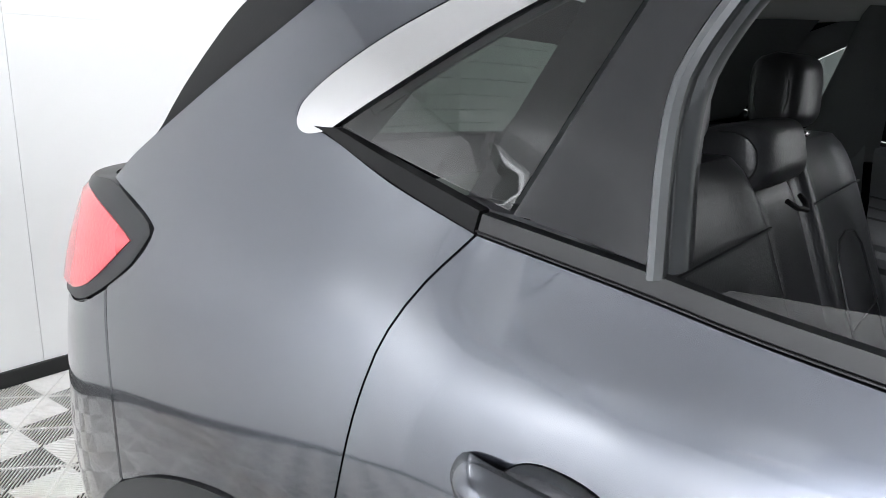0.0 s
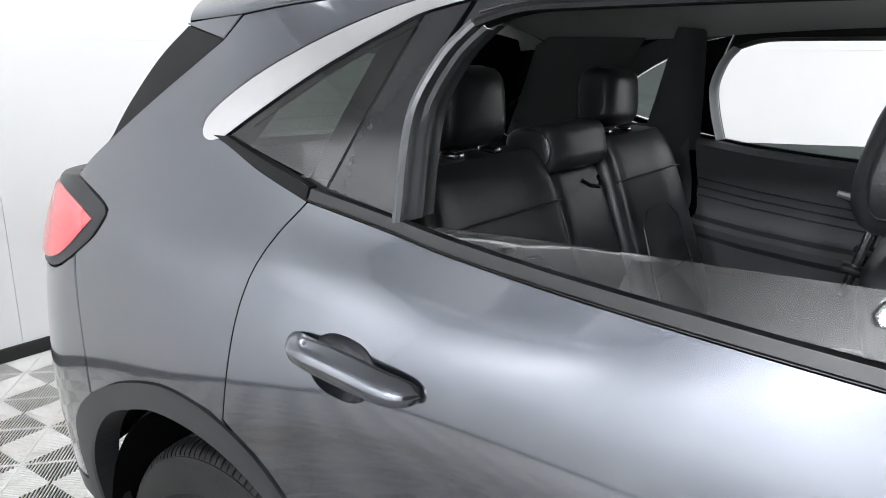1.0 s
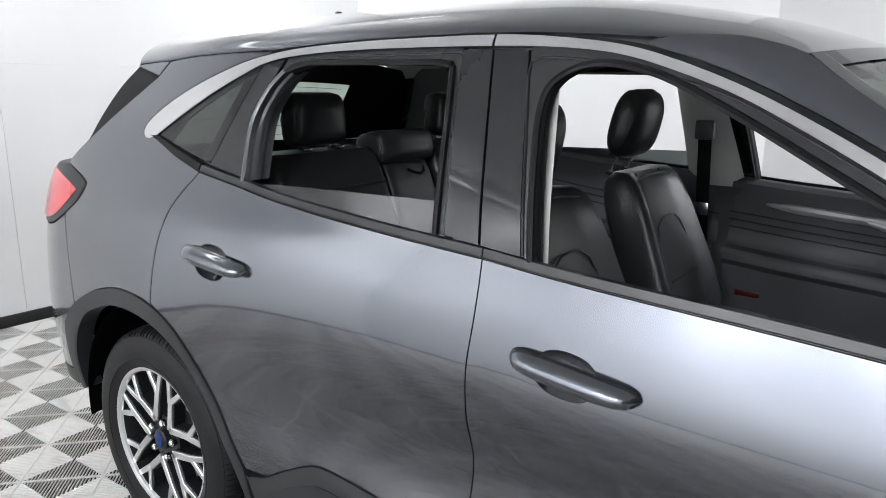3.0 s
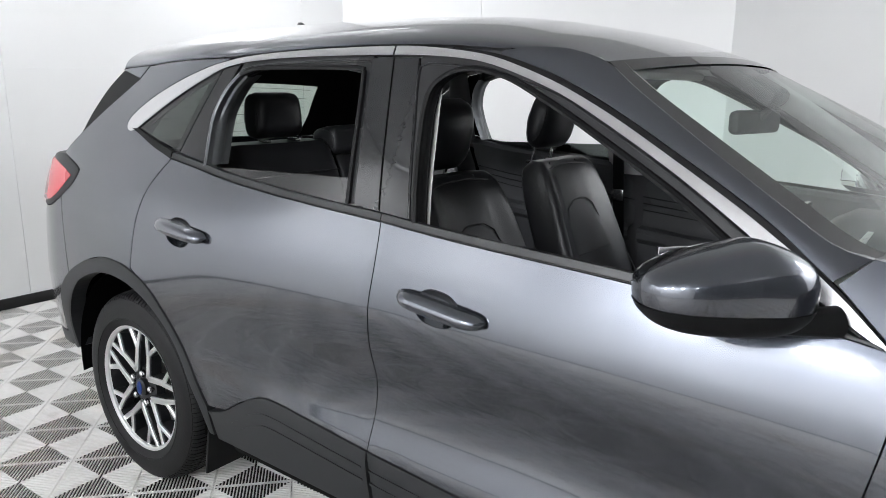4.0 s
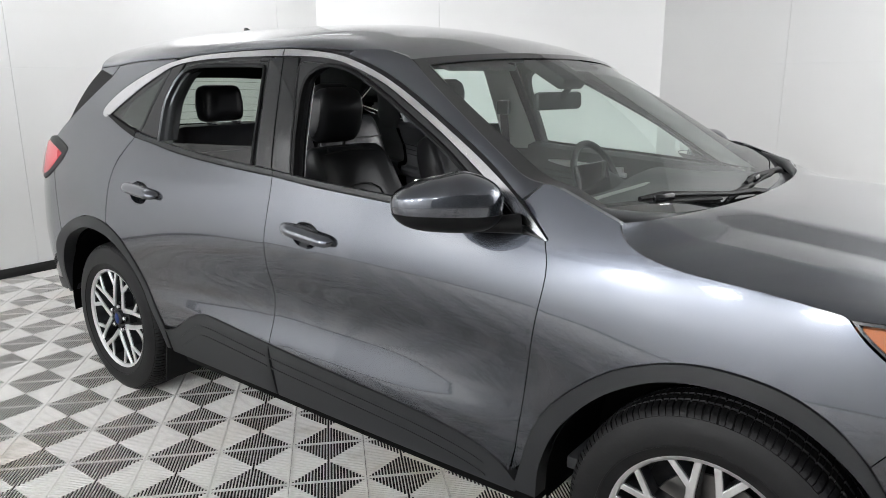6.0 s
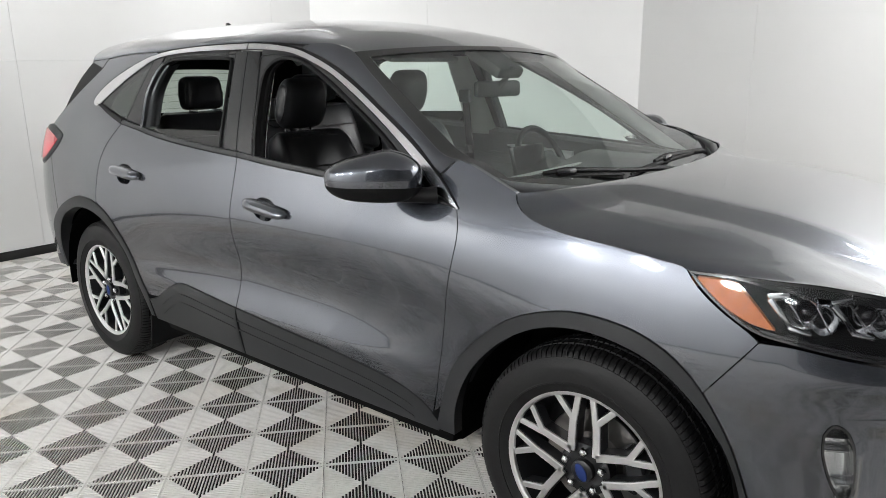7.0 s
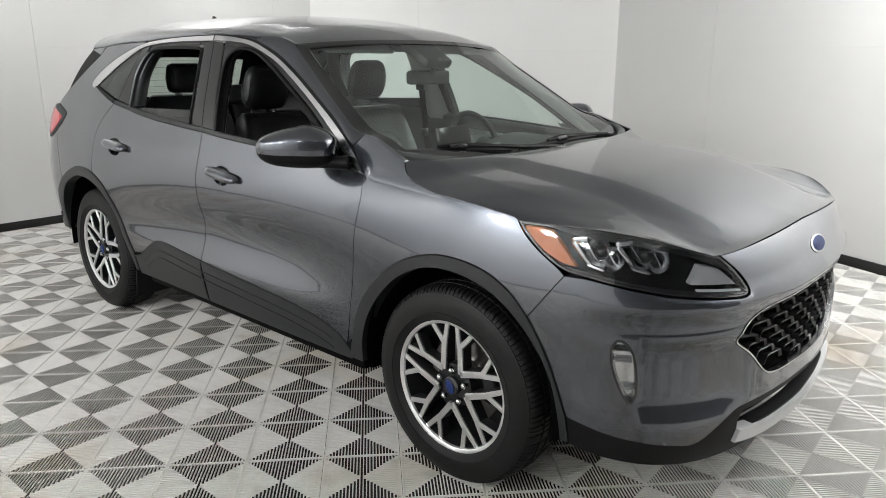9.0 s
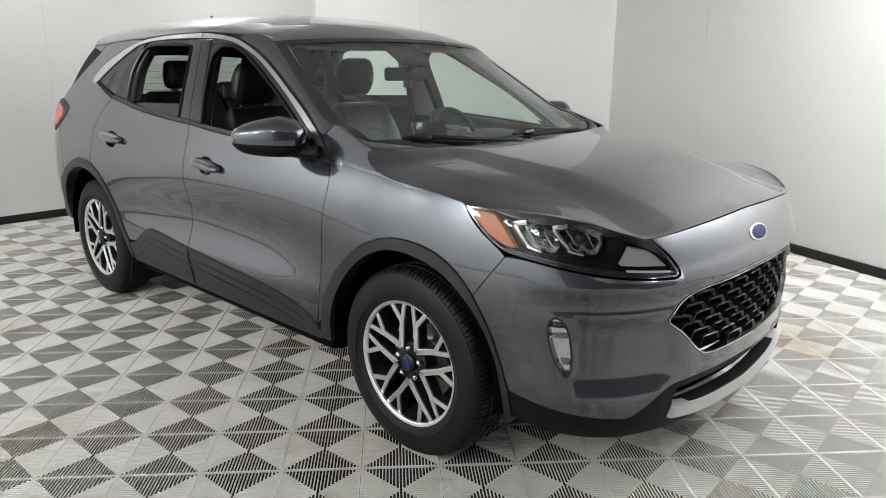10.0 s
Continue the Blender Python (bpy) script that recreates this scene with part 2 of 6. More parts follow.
def tube(bm, pts, radius, n=8, cap=True):
    """A round bar along a line; radius may vary."""
    p = [Vector(q) for q in pts]
    rad = radius if hasattr(radius, "__len__") else [radius] * len(p)
    rings, side = [], None
    for i, q in enumerate(p):
        d = (p[min(i + 1, len(p) - 1)] - p[max(i - 1, 0)]).normalized()
        side = d.orthogonal().normalized() if side is None else (side - d * side.dot(d)).normalized()
        other = d.cross(side)
        rings.append([bm.verts.new(q + (side * math.cos(2 * math.pi * k / n) + other * math.sin(2 * math.pi * k / n)) * rad[i]) for k in range(n)])
    for a, b in zip(rings, rings[1:]):
        for k in range(n):
            bm.faces.new((a[k], a[(k + 1) % n], b[(k + 1) % n], b[k]))
    if cap:
        bm.faces.new(rings[0][::-1])
        bm.faces.new(rings[-1])


def net(name, pts, mat, parent, label="", thick=0.0, mirror=False, smooth=True):
    """A mesh from a grid of points (rows x columns x 3), with thickness if given."""
    a = np.array(pts, float)
    r, c = a.shape[:2]
    bm = bmesh.new()
    vs = [[bm.verts.new(a[i, j]) for j in range(c)] for i in range(r)]
    for i in range(r - 1):
        for j in range(c - 1):
            q = []
            for v in (vs[i][j], vs[i][j + 1], vs[i + 1][j + 1], vs[i + 1][j]):
                if v not in q:
                    q.append(v)
            bm.faces.new(q)
    if thick:
        bmesh.ops.recalc_face_normals(bm, faces=bm.faces)
        bmesh.ops.solidify(bm, geom=bm.faces[:], thickness=thick)
        bmesh.ops.recalc_face_normals(bm, faces=bm.faces)
    if mirror:
        bmesh.ops.scale(bm, vec=(1, -1, 1), verts=bm.verts)
        bmesh.ops.reverse_faces(bm, faces=bm.faces)
    return part(name, bm, mat, parent, label, smooth)


# ---- body surface ----
PLAN = [(-2.34, 0.0), (-2.335, 0.2), (-2.31, 0.44), (-2.26, 0.64), (-2.17, 0.79), (-2.02, 0.88), (-1.8, 0.899), (-1.6, 0.897), (-1.4, 0.90),
        (1.4, 0.90), (1.6, 0.892), (1.78, 0.878), (1.92, 0.85), (2.03, 0.79), (2.12, 0.69), (2.18, 0.56), (2.22, 0.38), (2.245, 0.2), (2.25, 0.0)]
Z_KNOT = [0.16, 0.28, 0.40, 0.50, 0.60, 0.70, 0.80, 0.90, 1.0, 1.08, 1.16, 1.24, 1.32, 1.44, 1.56, 1.66]
WIDTH = {
    -2.6: [.78, .84, .87, .89, .905, .91, .905, .90, .885, .865, .83, .80, .77, .72, .66, .60],
    -2.0: [.80, .86, .89, .90, .91, .915, .91, .905, .89, .87, .84, .81, .78, .725, .67, .60],
    -1.36: [.84, .884, .908, .927, .942, .949, .946, .933, .913, .882, .838, .80, .775, .72, .66, .59],
    -0.85: [.82, .875, .895, .908, .894, .904, .916, .916, .900, .865, .815, .785, .757, .712, .66, .60],
    -0.2: [.82, .875, .903, .919, .882, .874, .902, .909, .884, .858, .84, .815, .785, .742, .695, .63],
    0.45: [.82, .875, .903, .919, .880, .870, .902, .906, .874, .847, .822, .792, .757, .697, .645, .585],
    0.95: [.82, .872, .89, .893, .895, .900, .908, .901, .868, .832, .797, .76, .72, .66, .61, .56],
    1.36: [.84, .88, .90, .91, .92, .925, .92, .90, .87, .835, .79, .75, .7, .65, .6, .55],
    1.75: [.83, .875, .90, .905, .91, .91, .905, .885, .85, .80, .74, .7, .65, .6, .55, .5],
    2.1: [.83, .885, .897, .890, .893, .899, .902, .88, .83, .77, .7, .65, .6, .55, .5, .45],
    2.75: [.83, .885, .90, .895, .897, .905, .89, .845, .72, .65, .7, .65, .6, .55, .5, .45],
}


def _blur(a, n, axis):
    k = np.exp(-0.5 * (np.arange(-3 * n, 3 * n + 1) / n) ** 2)
    k /= k.sum()
    pad = [(0, 0), (0, 0)]
    pad[axis] = (3 * n, 3 * n)
    return np.apply_along_axis(lambda v: np.convolve(v, k, "valid"), axis, np.pad(a, pad, mode="edge"))


def _grid():
    """Half widths on a fine net of way-along-the-body by height, smoothed."""
    s, z = np.arange(-3.2, 3.21, 0.02), np.arange(0.0, 1.8, 0.01)
    keys = sorted(WIDTH)
    rows = np.array([np.interp(z, Z_KNOT, WIDTH[k]) for k in keys])
    net = np.array([np.interp(s, keys, rows[:, j]) for j in range(len(z))]).T
    return _blur(_blur(net, 6, 0), 3, 1)


NET = _grid()
_p = np.array(PLAN)
_fine = np.linspace(0, 1, 2000)
_len = np.r_[0, np.cumsum(np.hypot(*np.diff(_p, axis=0).T))]
_len /= _len[-1]
_cx, _cy = (np.convolve(np.pad(np.interp(_fine, _len, _p[:, i]), 60, mode="reflect", reflect_type="odd"), np.ones(121) / 121, "valid") for i in (0, 1))
_cs = np.r_[0, np.cumsum(np.hypot(np.diff(_cx), np.diff(_cy)))]
_cs += np.interp(0.0, _cx, _cx) - np.interp(0.0, _cx, _cs)
_nx, _ny = -np.gradient(_cy, _cs), np.gradient(_cx, _cs)
S_FRONT, S_REAR = float(_cs[-1]), float(_cs[0])


def width(s, z):
    i, j = np.clip((np.asarray(s) + 3.2) / 0.02, 0, NET.shape[0] - 1.001), np.clip(np.asarray(z) / 0.01, 0, NET.shape[1] - 1.001)
    a, b = i.astype(int), j.astype(int)
    u, v = i - a, j - b
    front = np.clip((np.asarray(s) - 1.82) / 0.2, 0, 1)
    bell = lambda m, w: np.exp(-(((z - m) / w) ** 2))
    scoop = np.clip((np.asarray(s) - 2.005) / 0.02, 0, 1) * np.clip((2.42 - np.asarray(s)) / 0.12, 0, 1) / ((1 + np.exp((z - 0.645) / 0.006)) * (1 + np.exp((0.43 - z) / 0.012)))
    shape = front * (0.016 * bell(0.772, 0.02) - 0.008 * bell(0.70, 0.03)) - 0.02 * scoop
    return shape + NET[a, b] * (1 - u) * (1 - v) + NET[a + 1, b] * u * (1 - v) + NET[a, b + 1] * (1 - u) * v + NET[a + 1, b + 1] * u * v


def body(s, z, out=0.0):
    """Points of the right-hand body side: s runs along the plan outline (s = x on the flanks), out is metres proud of it."""
    s = np.asarray(s, float)
    flip = np.where((s > S_FRONT) | (s < S_REAR), -1.0, 1.0)
    s = np.where(s > S_FRONT, 2 * S_FRONT - s, np.where(s < S_REAR, 2 * S_REAR - s, s))
    d = width(s, z) - 0.90 + out
    x, y = np.interp(s, _cs, _cx), np.interp(s, _cs, _cy)
    nx, ny = np.interp(s, _cs, _nx), np.interp(s, _cs, _ny)
    return x + nx * d, -flip * (y + ny * d), np.asarray(z) + 0 * x


# ---- room ----
def wall(name, a, b, label, height=CEILING, thick=0.12, mat=WALL, first_seam=1.3):
    """An upright wall from a to b, its inner face on that line."""
    a, b = Vector(a), Vector(b)
    d = (b - a).normalized()
    n = Vector((-d.y, d.x))
    bm = bmesh.new()
    low = [bm.verts.new((*p, 0)) for p in (a, b, b + n * thick, a + n * thick)]
    high = [bm.verts.new((*p, height)) for p in (a, b, b + n * thick, a + n * thick)]
    bm.faces.new(low[::-1]), bm.faces.new(high)
    for i in range(4):
        j = (i + 1) % 4
        bm.faces.new((low[i], low[j], high[j], high[i]))
    bmesh.ops.recalc_face_normals(bm, faces=bm.faces)
    ob = part(name, bm, mat, None, label, smooth=False)
    tagged(ob, category="wall", kind="structure")
    along_, length, x0 = d, (b - a).length, first_seam
    cuts = [0.0] + list(np.arange(x0, length - 0.1, 2.44)) + [length]
    for u0, u1 in zip(cuts, cuts[1:]):
        for z0, z1 in ((0.0, 1.53), (1.53, height)):
            pb = bmesh.new()
            mid = a + d * (u0 + u1) / 2 - n * 0.002
            box(pb, (u1 - u0 - 0.002, 0.008, z1 - z0 - 0.0008), Matrix.Translation((mid.x, mid.y, (z0 + z1) / 2)) @ Matrix.Rotation(math.atan2(d.y, d.x), 4, "Z"), 0.0006, 1)
            part("wall_panel", pb, mat, ob)
    base = bmesh.new()
    box(base, ((b - a).length, 0.02, 0.07), Matrix.Translation((*((a + b) / 2 - n * 0.017), 0.035)) @ Matrix.Rotation(math.atan2(d.y, d.x), 4, "Z"), 0.004)
    tagged(part("baseboard", base, BASE, None, "black rubber baseboard along the white wall"), category="baseboard", kind="structure")
    return ob


CORNERS = [(-3.95, -5.2), (-3.95, 2.75), (-0.85, 4.2), (2.3, 2.85), (5.6, 1.2), (6.2, -3.0), (3.6, -5.8), (-1.5, -5.9)]
for i, c in enumerate(CORNERS):
    # walls 5 and 6 stay out of view; their grey dims reflections
    plain = 4 <= i <= 5
    wall(f"wall_{i + 1}", c, CORNERS[(i + 1) % len(CORNERS)], "plain grey painted panelled wall" if plain else "white glossy panelled booth wall with faint seams", first_seam=0.12 if i == 0 else 1.3, mat=WALL_UNSEEN if plain else WALL)
bm = bmesh.new()
box(bm, (13, 13, 0.1), Matrix.Translation((1, -0.8, CEILING + 0.05)))
tagged(part("ceiling", bm, CEIL, None, "plain light grey booth ceiling", smooth=False), category="ceiling", kind="structure")
bm = bmesh.new()
box(bm, (13, 13, 0.1), Matrix.Translation((1, -0.8, -0.059)))
floor = tagged(part("floor", bm, FLOOR_DARK, None, "dark subfloor under ribbed grey plastic tiles", smooth=False), category="floor", kind="structure")

# ---- car ----
car = empty("car", label="dark grey metallic compact SUV with open side windows", category="car")


def skin(name, runs, mat=PAINT, parent=None, **k):
    k.setdefault("mirror", True)
    return sheet(name, loop(*runs), body, mat, parent or car, **k)


BELT = [(-1.169, 1.198), (-1.0, 1.175), (-0.877, 1.157), (-0.7, 1.14), (-0.45, 1.124), (-0.2, 1.111), (0.03, 1.093), (0.395, 1.073), (0.784, 1.048), (0.895, 1.036)]
GAP_B = [(-0.2, 1.111), (-0.194, 1.0), (-0.196, 0.9), (-0.196, 0.79), (-0.19, 0.68), (-0.2, 0.51)]
GAP_C = [(-1.169, 1.198), (-1.212, 1.145), (-1.238, 1.094), (-1.249, 1.04), (-1.258, 0.94), (-1.266, 0.832)]
GAP_A = [(0.895, 1.036), (0.914, 0.979), (0.916, 0.92), (0.90, 0.82), (0.878, 0.69), (0.856, 0.53), (0.845, 0.45)]
ARCH_F = [(0.835, 0.33), (0.858, 0.40), (0.892, 0.51), (0.94, 0.597), (1.035, 0.692), (1.144, 0.768), (1.279, 0.816), (1.40, 0.823), (1.51, 0.804), (1.60, 0.758), (1.668, 0.691), (1.73, 0.59), (1.77, 0.49), (1.802, 0.39)]
ARCH_R = [(-1.83, 0.655), (-1.74, 0.735), (-1.6, 0.803), (-1.445, 0.842), (-1.307, 0.837), (-1.18, 0.79), (-1.09, 0.705), (-1.018, 0.60), (-0.965, 0.51), (-0.922, 0.42)]
SILL = [(-0.922, 0.40), (-0.83, 0.43), (-0.745, 0.482), (-0.66, 0.524), (-0.586, 0.536), (-0.408, 0.525), (-0.2, 0.51), (0.139, 0.49), (0.454, 0.468), (0.663, 0.437), (0.78, 0.395), (0.845, 0.335)]
TRIM_OUT = [(0.904, 1.036), (0.8, 1.127), (0.673, 1.218), (0.491, 1.322), (0.332, 1.406), (0.189, 1.47), (0.043, 1.517), (-0.101, 1.537), (-0.285, 1.545), (-0.615, 1.543), (-0.867, 1.533), (-1.005, 1.517), (-1.108, 1.496), (-1.24, 1.452), (-1.356, 1.4), (-1.434, 1.352), (-1.475, 1.315), (-1.48, 1.298)]
TRIM_IN = [(0.872, 1.045), (0.8, 1.088), (0.686, 1.171), (0.505, 1.284), (0.303, 1.392), (0.179, 1.448), (0.032, 1.495), (-0.093, 1.513), (-0.272, 1.519), (-0.615, 1.52), (-0.858, 1.512), (-1.004, 1.494), (-1.091, 1.462), (-1.214, 1.403), (-1.343, 1.327), (-1.415, 1.282)]


def part_of(line, lo, hi):
    """The stretch of a line between two values of its first coordinate, ends included."""
    p = spline(line, 0.01)
    a, b = min(lo, hi), max(lo, hi)
    p = p[np.argsort(p[:, 0])]
    ends = [(e, float(np.interp(e, p[:, 0], p[:, 1]))) for e in (a, b)]
    k = np.vstack([ends[:1], p[(p[:, 0] > a + 0.003) & (p[:, 0] < b - 0.003)], ends[1:]])
    return k[::-1] if (k[0, 0] < k[-1, 0]) != (lo < hi) else k


def oval(s, z, a, b, n=40, tilt=0.0):
    k = np.linspace(0, 2 * math.pi, n, endpoint=False)
    u, v = a * np.sign(np.cos(k)) * np.abs(np.cos(k)) ** 0.8, b * np.sign(np.sin(k)) * np.abs(np.sin(k)) ** 0.8
    return np.stack([s + u * math.cos(tilt) - v * math.sin(tilt), z + u * math.sin(tilt) + v * math.cos(tilt)], 1)


CUP_R, CUP_F = oval(-1.012, 0.984, 0.062, 0.043, tilt=-0.1), oval(0.013, 0.938, 0.06, 0.04, tilt=-0.1)

# doors, fender, quarter panel
skin("rear_door", [BELT[:6], GAP_B, SILL[1:7][::-1], [(-0.83, 0.43), (-0.922, 0.42)], ARCH_R[5:][::-1], [(-1.18, 0.79), (-1.24, 0.818), (-1.266, 0.832)], GAP_C[::-1]], holes=[CUP_R])
skin("front_door", [BELT[5:], GAP_A, [(0.845, 0.45), (0.82, 0.365)], SILL[6:-1][::-1], GAP_B[::-1]], holes=[CUP_F])
skin("front_fender", [GAP_A, [(0.845, 0.45), (0.826, 0.37)], ARCH_F[1:11], [(1.668, 0.691), (1.775, 0.834)], [(1.775, 0.834), (1.752, 0.853), (1.682, 0.895), (1.628, 0.936), (1.596, 0.972)], [(1.582, 0.979), (1.418, 1.0), (1.249, 1.016), (1.148, 1.04), (1.10, 1.07), (1.085, 1.10)], [(1.085, 1.10), (1.0, 1.13), (0.9, 1.165), (0.854, 1.172)], [(0.854, 1.172), (0.808, 1.125)], [(0.808, 1.123), (0.904, 1.038)]])
skin("quarter_panel", [ARCH_R[1:5], [(-1.307, 0.837), (-1.24, 0.818)], GAP_C[::-1], [(-1.169, 1.198), (-1.3, 1.235), (-1.40, 1.272), (-1.47, 1.292)], TRIM_OUT[11:][::-1], [(-1.005, 1.524), (-1.2, 1.521), (-1.35, 1.513), (-1.46, 1.502)], [(-1.46, 1.502), (-1.497, 1.456)], [(-1.497, 1.456), (-1.627, 1.367), (-1.80, 1.252)], [(-1.80, 1.252), (-1.86, 1.21), (-1.90, 1.175)], [(-1.90, 1.175), (-1.80, 1.15), (-1.735, 1.128), (-1.722, 1.112), (-1.75, 1.068), (-1.82, 1.02)], [(-1.82, 1.02), (-1.77, 0.874), (-1.74, 0.735)]])
PILLAR_TOP = [(0.854, 1.170), (0.79, 1.187), (0.69, 1.247), (0.60, 1.303), (0.505, 1.363), (0.39, 1.437), (0.305, 1.497), (0.24, 1.520), (0.178, 1.531), (0.083, 1.533), (0.043, 1.524)]


def pillar_round(q):
    """The pillar rolls over towards the windscreen and the roof."""
    hi, lo = spline(PILLAR_TOP[::-1], 0.01), spline(TRIM_OUT[:8][::-1], 0.01)
    zu, zl = np.interp(q[:, 0], hi[:, 0], hi[:, 1]), np.interp(q[:, 0], lo[:, 0], lo[:, 1])
    f = np.clip((q[:, 1] - zl) / np.maximum(zu - zl, 0.01), 0, 1) ** 2.2
    return f[:, None] * np.array([0.18, 0.0, 0.60])


skin("a_pillar", [PILLAR_TOP, TRIM_OUT[1:7][::-1]], gap=0.0005, step=0.015, lean=pillar_round)

# cladding
skin("arch_cladding", [ARCH_F, [(1.802, 0.39), (1.81, 0.30)], [(1.78, 0.30), (1.765, 0.42), (1.72, 0.56), (1.64, 0.668), (1.53, 0.745), (1.40, 0.777), (1.282, 0.772), (1.18, 0.735), (1.075, 0.662), (0.978, 0.552), (0.925, 0.431), (0.905, 0.31)], [(0.905, 0.31), (0.835, 0.31)]], CLAD, out=0.008, depth=0.06, edge=0.006, label="matt charcoal plastic")
skin("arch_cladding", [[(-1.80, 0.405), (-1.842, 0.47), (-1.848, 0.57)] + ARCH_R, [(-0.922, 0.42), (-0.915, 0.31)], [(-0.94, 0.31), (-0.975, 0.43), (-1.04, 0.57), (-1.12, 0.68), (-1.22, 0.752), (-1.334, 0.785), (-1.46, 0.785), (-1.56, 0.758), (-1.655, 0.715), (-1.735, 0.635), (-1.785, 0.53), (-1.775, 0.42)]], CLAD, out=0.008, depth=0.06, edge=0.006, label="matt charcoal plastic")
skin("sill_cladding", [SILL[:7], [(-0.2, 0.51), (-0.206, 0.30)], [(-0.206, 0.30), (-0.9, 0.30)], [(-0.9, 0.30), (-0.915, 0.40)]], CLAD, out=0.006, depth=0.05, edge=0.006, label="matt charcoal plastic")
skin("sill_cladding", [SILL[6:], [(0.845, 0.335), (0.835, 0.30)], [(0.835, 0.30), (-0.2, 0.30)]], CLAD, out=0.006, depth=0.05, edge=0.006, label="matt charcoal plastic")

# bright surround and black pillars of the side windows
def lowered(line, by):
    """The line moved down its slope along the pillar, fading at both ends."""
    p = np.array(line, float)
    fade = np.clip((p[:, 0] + 0.25) / 0.35, 0, 1) * np.clip((0.9 - p[:, 0]) / 0.2, 0, 1)
    return p - np.stack([0.5 * by * fade, 0.85 * by * fade], 1)


# black strip in place of the dark reflection along the chrome's upper edge
skin("trim_dark_reflection", [part_of(TRIM_OUT, 0.88, -0.1), part_of(TRIM_OUT, -0.1, 0.88) - [0.004, 0.016]], RUBBER, out=-0.001, edge=0.002, depth=0.012)
skin("window_trim", [lowered(part_of(TRIM_OUT, 0.904, -0.28), 0.0105), lowered(part_of(TRIM_IN, -0.28, 0.872), 0.006)], CHROME, out=0.003, edge=0.004, depth=0.015, label="satin chrome strip")
skin("window_trim", [part_of(TRIM_OUT, -0.2825, -1.476), [(-1.478, 1.308), (-1.479, 1.292), (-1.470, 1.280), (-1.452, 1.275), (-1.43, 1.278)], part_of(TRIM_IN, -1.415, -0.2825)], CHROME, out=0.003, edge=0.004, depth=0.015, label="satin chrome strip")
BELT_SATIN = material("satin_black_belt_strip", (0.016, 0.0165, 0.018), 0.34, 0.0, 0.06, 150, rough_vary=0.04)
up = [(s, z + 0.022) for s, z in BELT]
low_lip, high_lip = [(s, z + 0.004) for s, z in BELT], [(s, z + 0.007) for s, z in BELT]
for k0, k1 in ((0, 6), (5, 9)):
    skin("belt_lip", [low_lip[k0:k1], high_lip[k0:k1][::-1]], RUBBER, out=0.0065, edge=0.001, depth=0.006)
skin("belt_strip", [BELT[:6], up[:6][::-1]], BELT_SATIN, out=0.005, edge=0.006)
skin("belt_strip", [BELT[5:], up[5:-1][::-1]], BELT_SATIN, out=0.005, edge=0.006)
skin("belt_strip", [[(-1.44, 1.287), (-1.3, 1.236), (-1.169, 1.198)], [(-1.169, 1.222), (-1.3, 1.258), (-1.40, 1.288)]], RUBBER, out=0.005, edge=0.003)
skin("quarter_glass", [part_of(TRIM_IN, -1.40, -1.03), [(-1.03, 1.485), (-1.141, 1.222)], [(-1.141, 1.222), (-1.28, 1.255), (-1.40, 1.286)]], GLASS_DARK, depth=0.004, out=-0.004, label="dark tinted glass")
skin("door_pillar", [[(-1.026, 1.487), (-1.137, 1.222)], [(-1.137, 1.22), (-0.99, 1.196)], [(-0.99, 1.196), (-1.004, 1.27), (-1.009, 1.335), (-1.002, 1.38), (-0.976, 1.437), (-0.942, 1.505)], [(-0.942, 1.505), (-1.02, 1.49)]], PILLAR, out=-0.003, label="gloss black")
skin("door_pillar", [[(-0.362, 1.515), (-0.304, 1.142)], [(-0.304, 1.142), (-0.216, 1.133)], [(-0.216, 1.133), (-0.282, 1.516)]], PILLAR, out=-0.003, label="gloss black")
skin("door_pillar", [[(-0.280, 1.516), (-0.212, 1.133)], [(-0.212, 1.133), (-0.118, 1.125)], [(-0.118, 1.125), (-0.196, 1.512)]], PILLAR, out=-0.003, label="gloss black")
OPEN_R = [(-0.978, 1.19), (-0.992, 1.27), (-0.997, 1.335), (-0.990, 1.375), (-0.962, 1.432), (-0.925, 1.470), (-0.86, 1.487), (-0.76, 1.490), (-0.42, 1.486), (-0.385, 1.474), (-0.372, 1.445), (-0.328, 1.14)]
OPEN_F = [(-0.092, 1.11), (-0.127, 1.3), (-0.139, 1.4), (-0.121, 1.452), (-0.05, 1.482), (0.06, 1.466), (0.184, 1.412), (0.317, 1.344), (0.517, 1.235), (0.69, 1.12), (0.755, 1.075)]
FRAME = material("semi_gloss_window_frame", (0.022, 0.0225, 0.024), 0.28, 0.0, 0.05, 120, rough_vary=0.03)
skin("window_frame", [[(-0.986, 1.19), (-1.0, 1.27), (-1.005, 1.335), (-0.998, 1.38), (-0.972, 1.437), (-0.94, 1.505)], part_of(TRIM_IN, -0.93, -0.362), [(-0.362, 1.512), (-0.306, 1.142)], OPEN_R[::-1]], FRAME, out=-0.008, depth=0.02, edge=0.005)
skin("window_frame", [[(-0.118, 1.125), (-0.196, 1.51)], part_of(TRIM_IN, -0.19, 0.865), [(0.865, 1.05), (0.755, 1.075)], OPEN_F[::-1]], FRAME, out=-0.008, depth=0.02, edge=0.005)


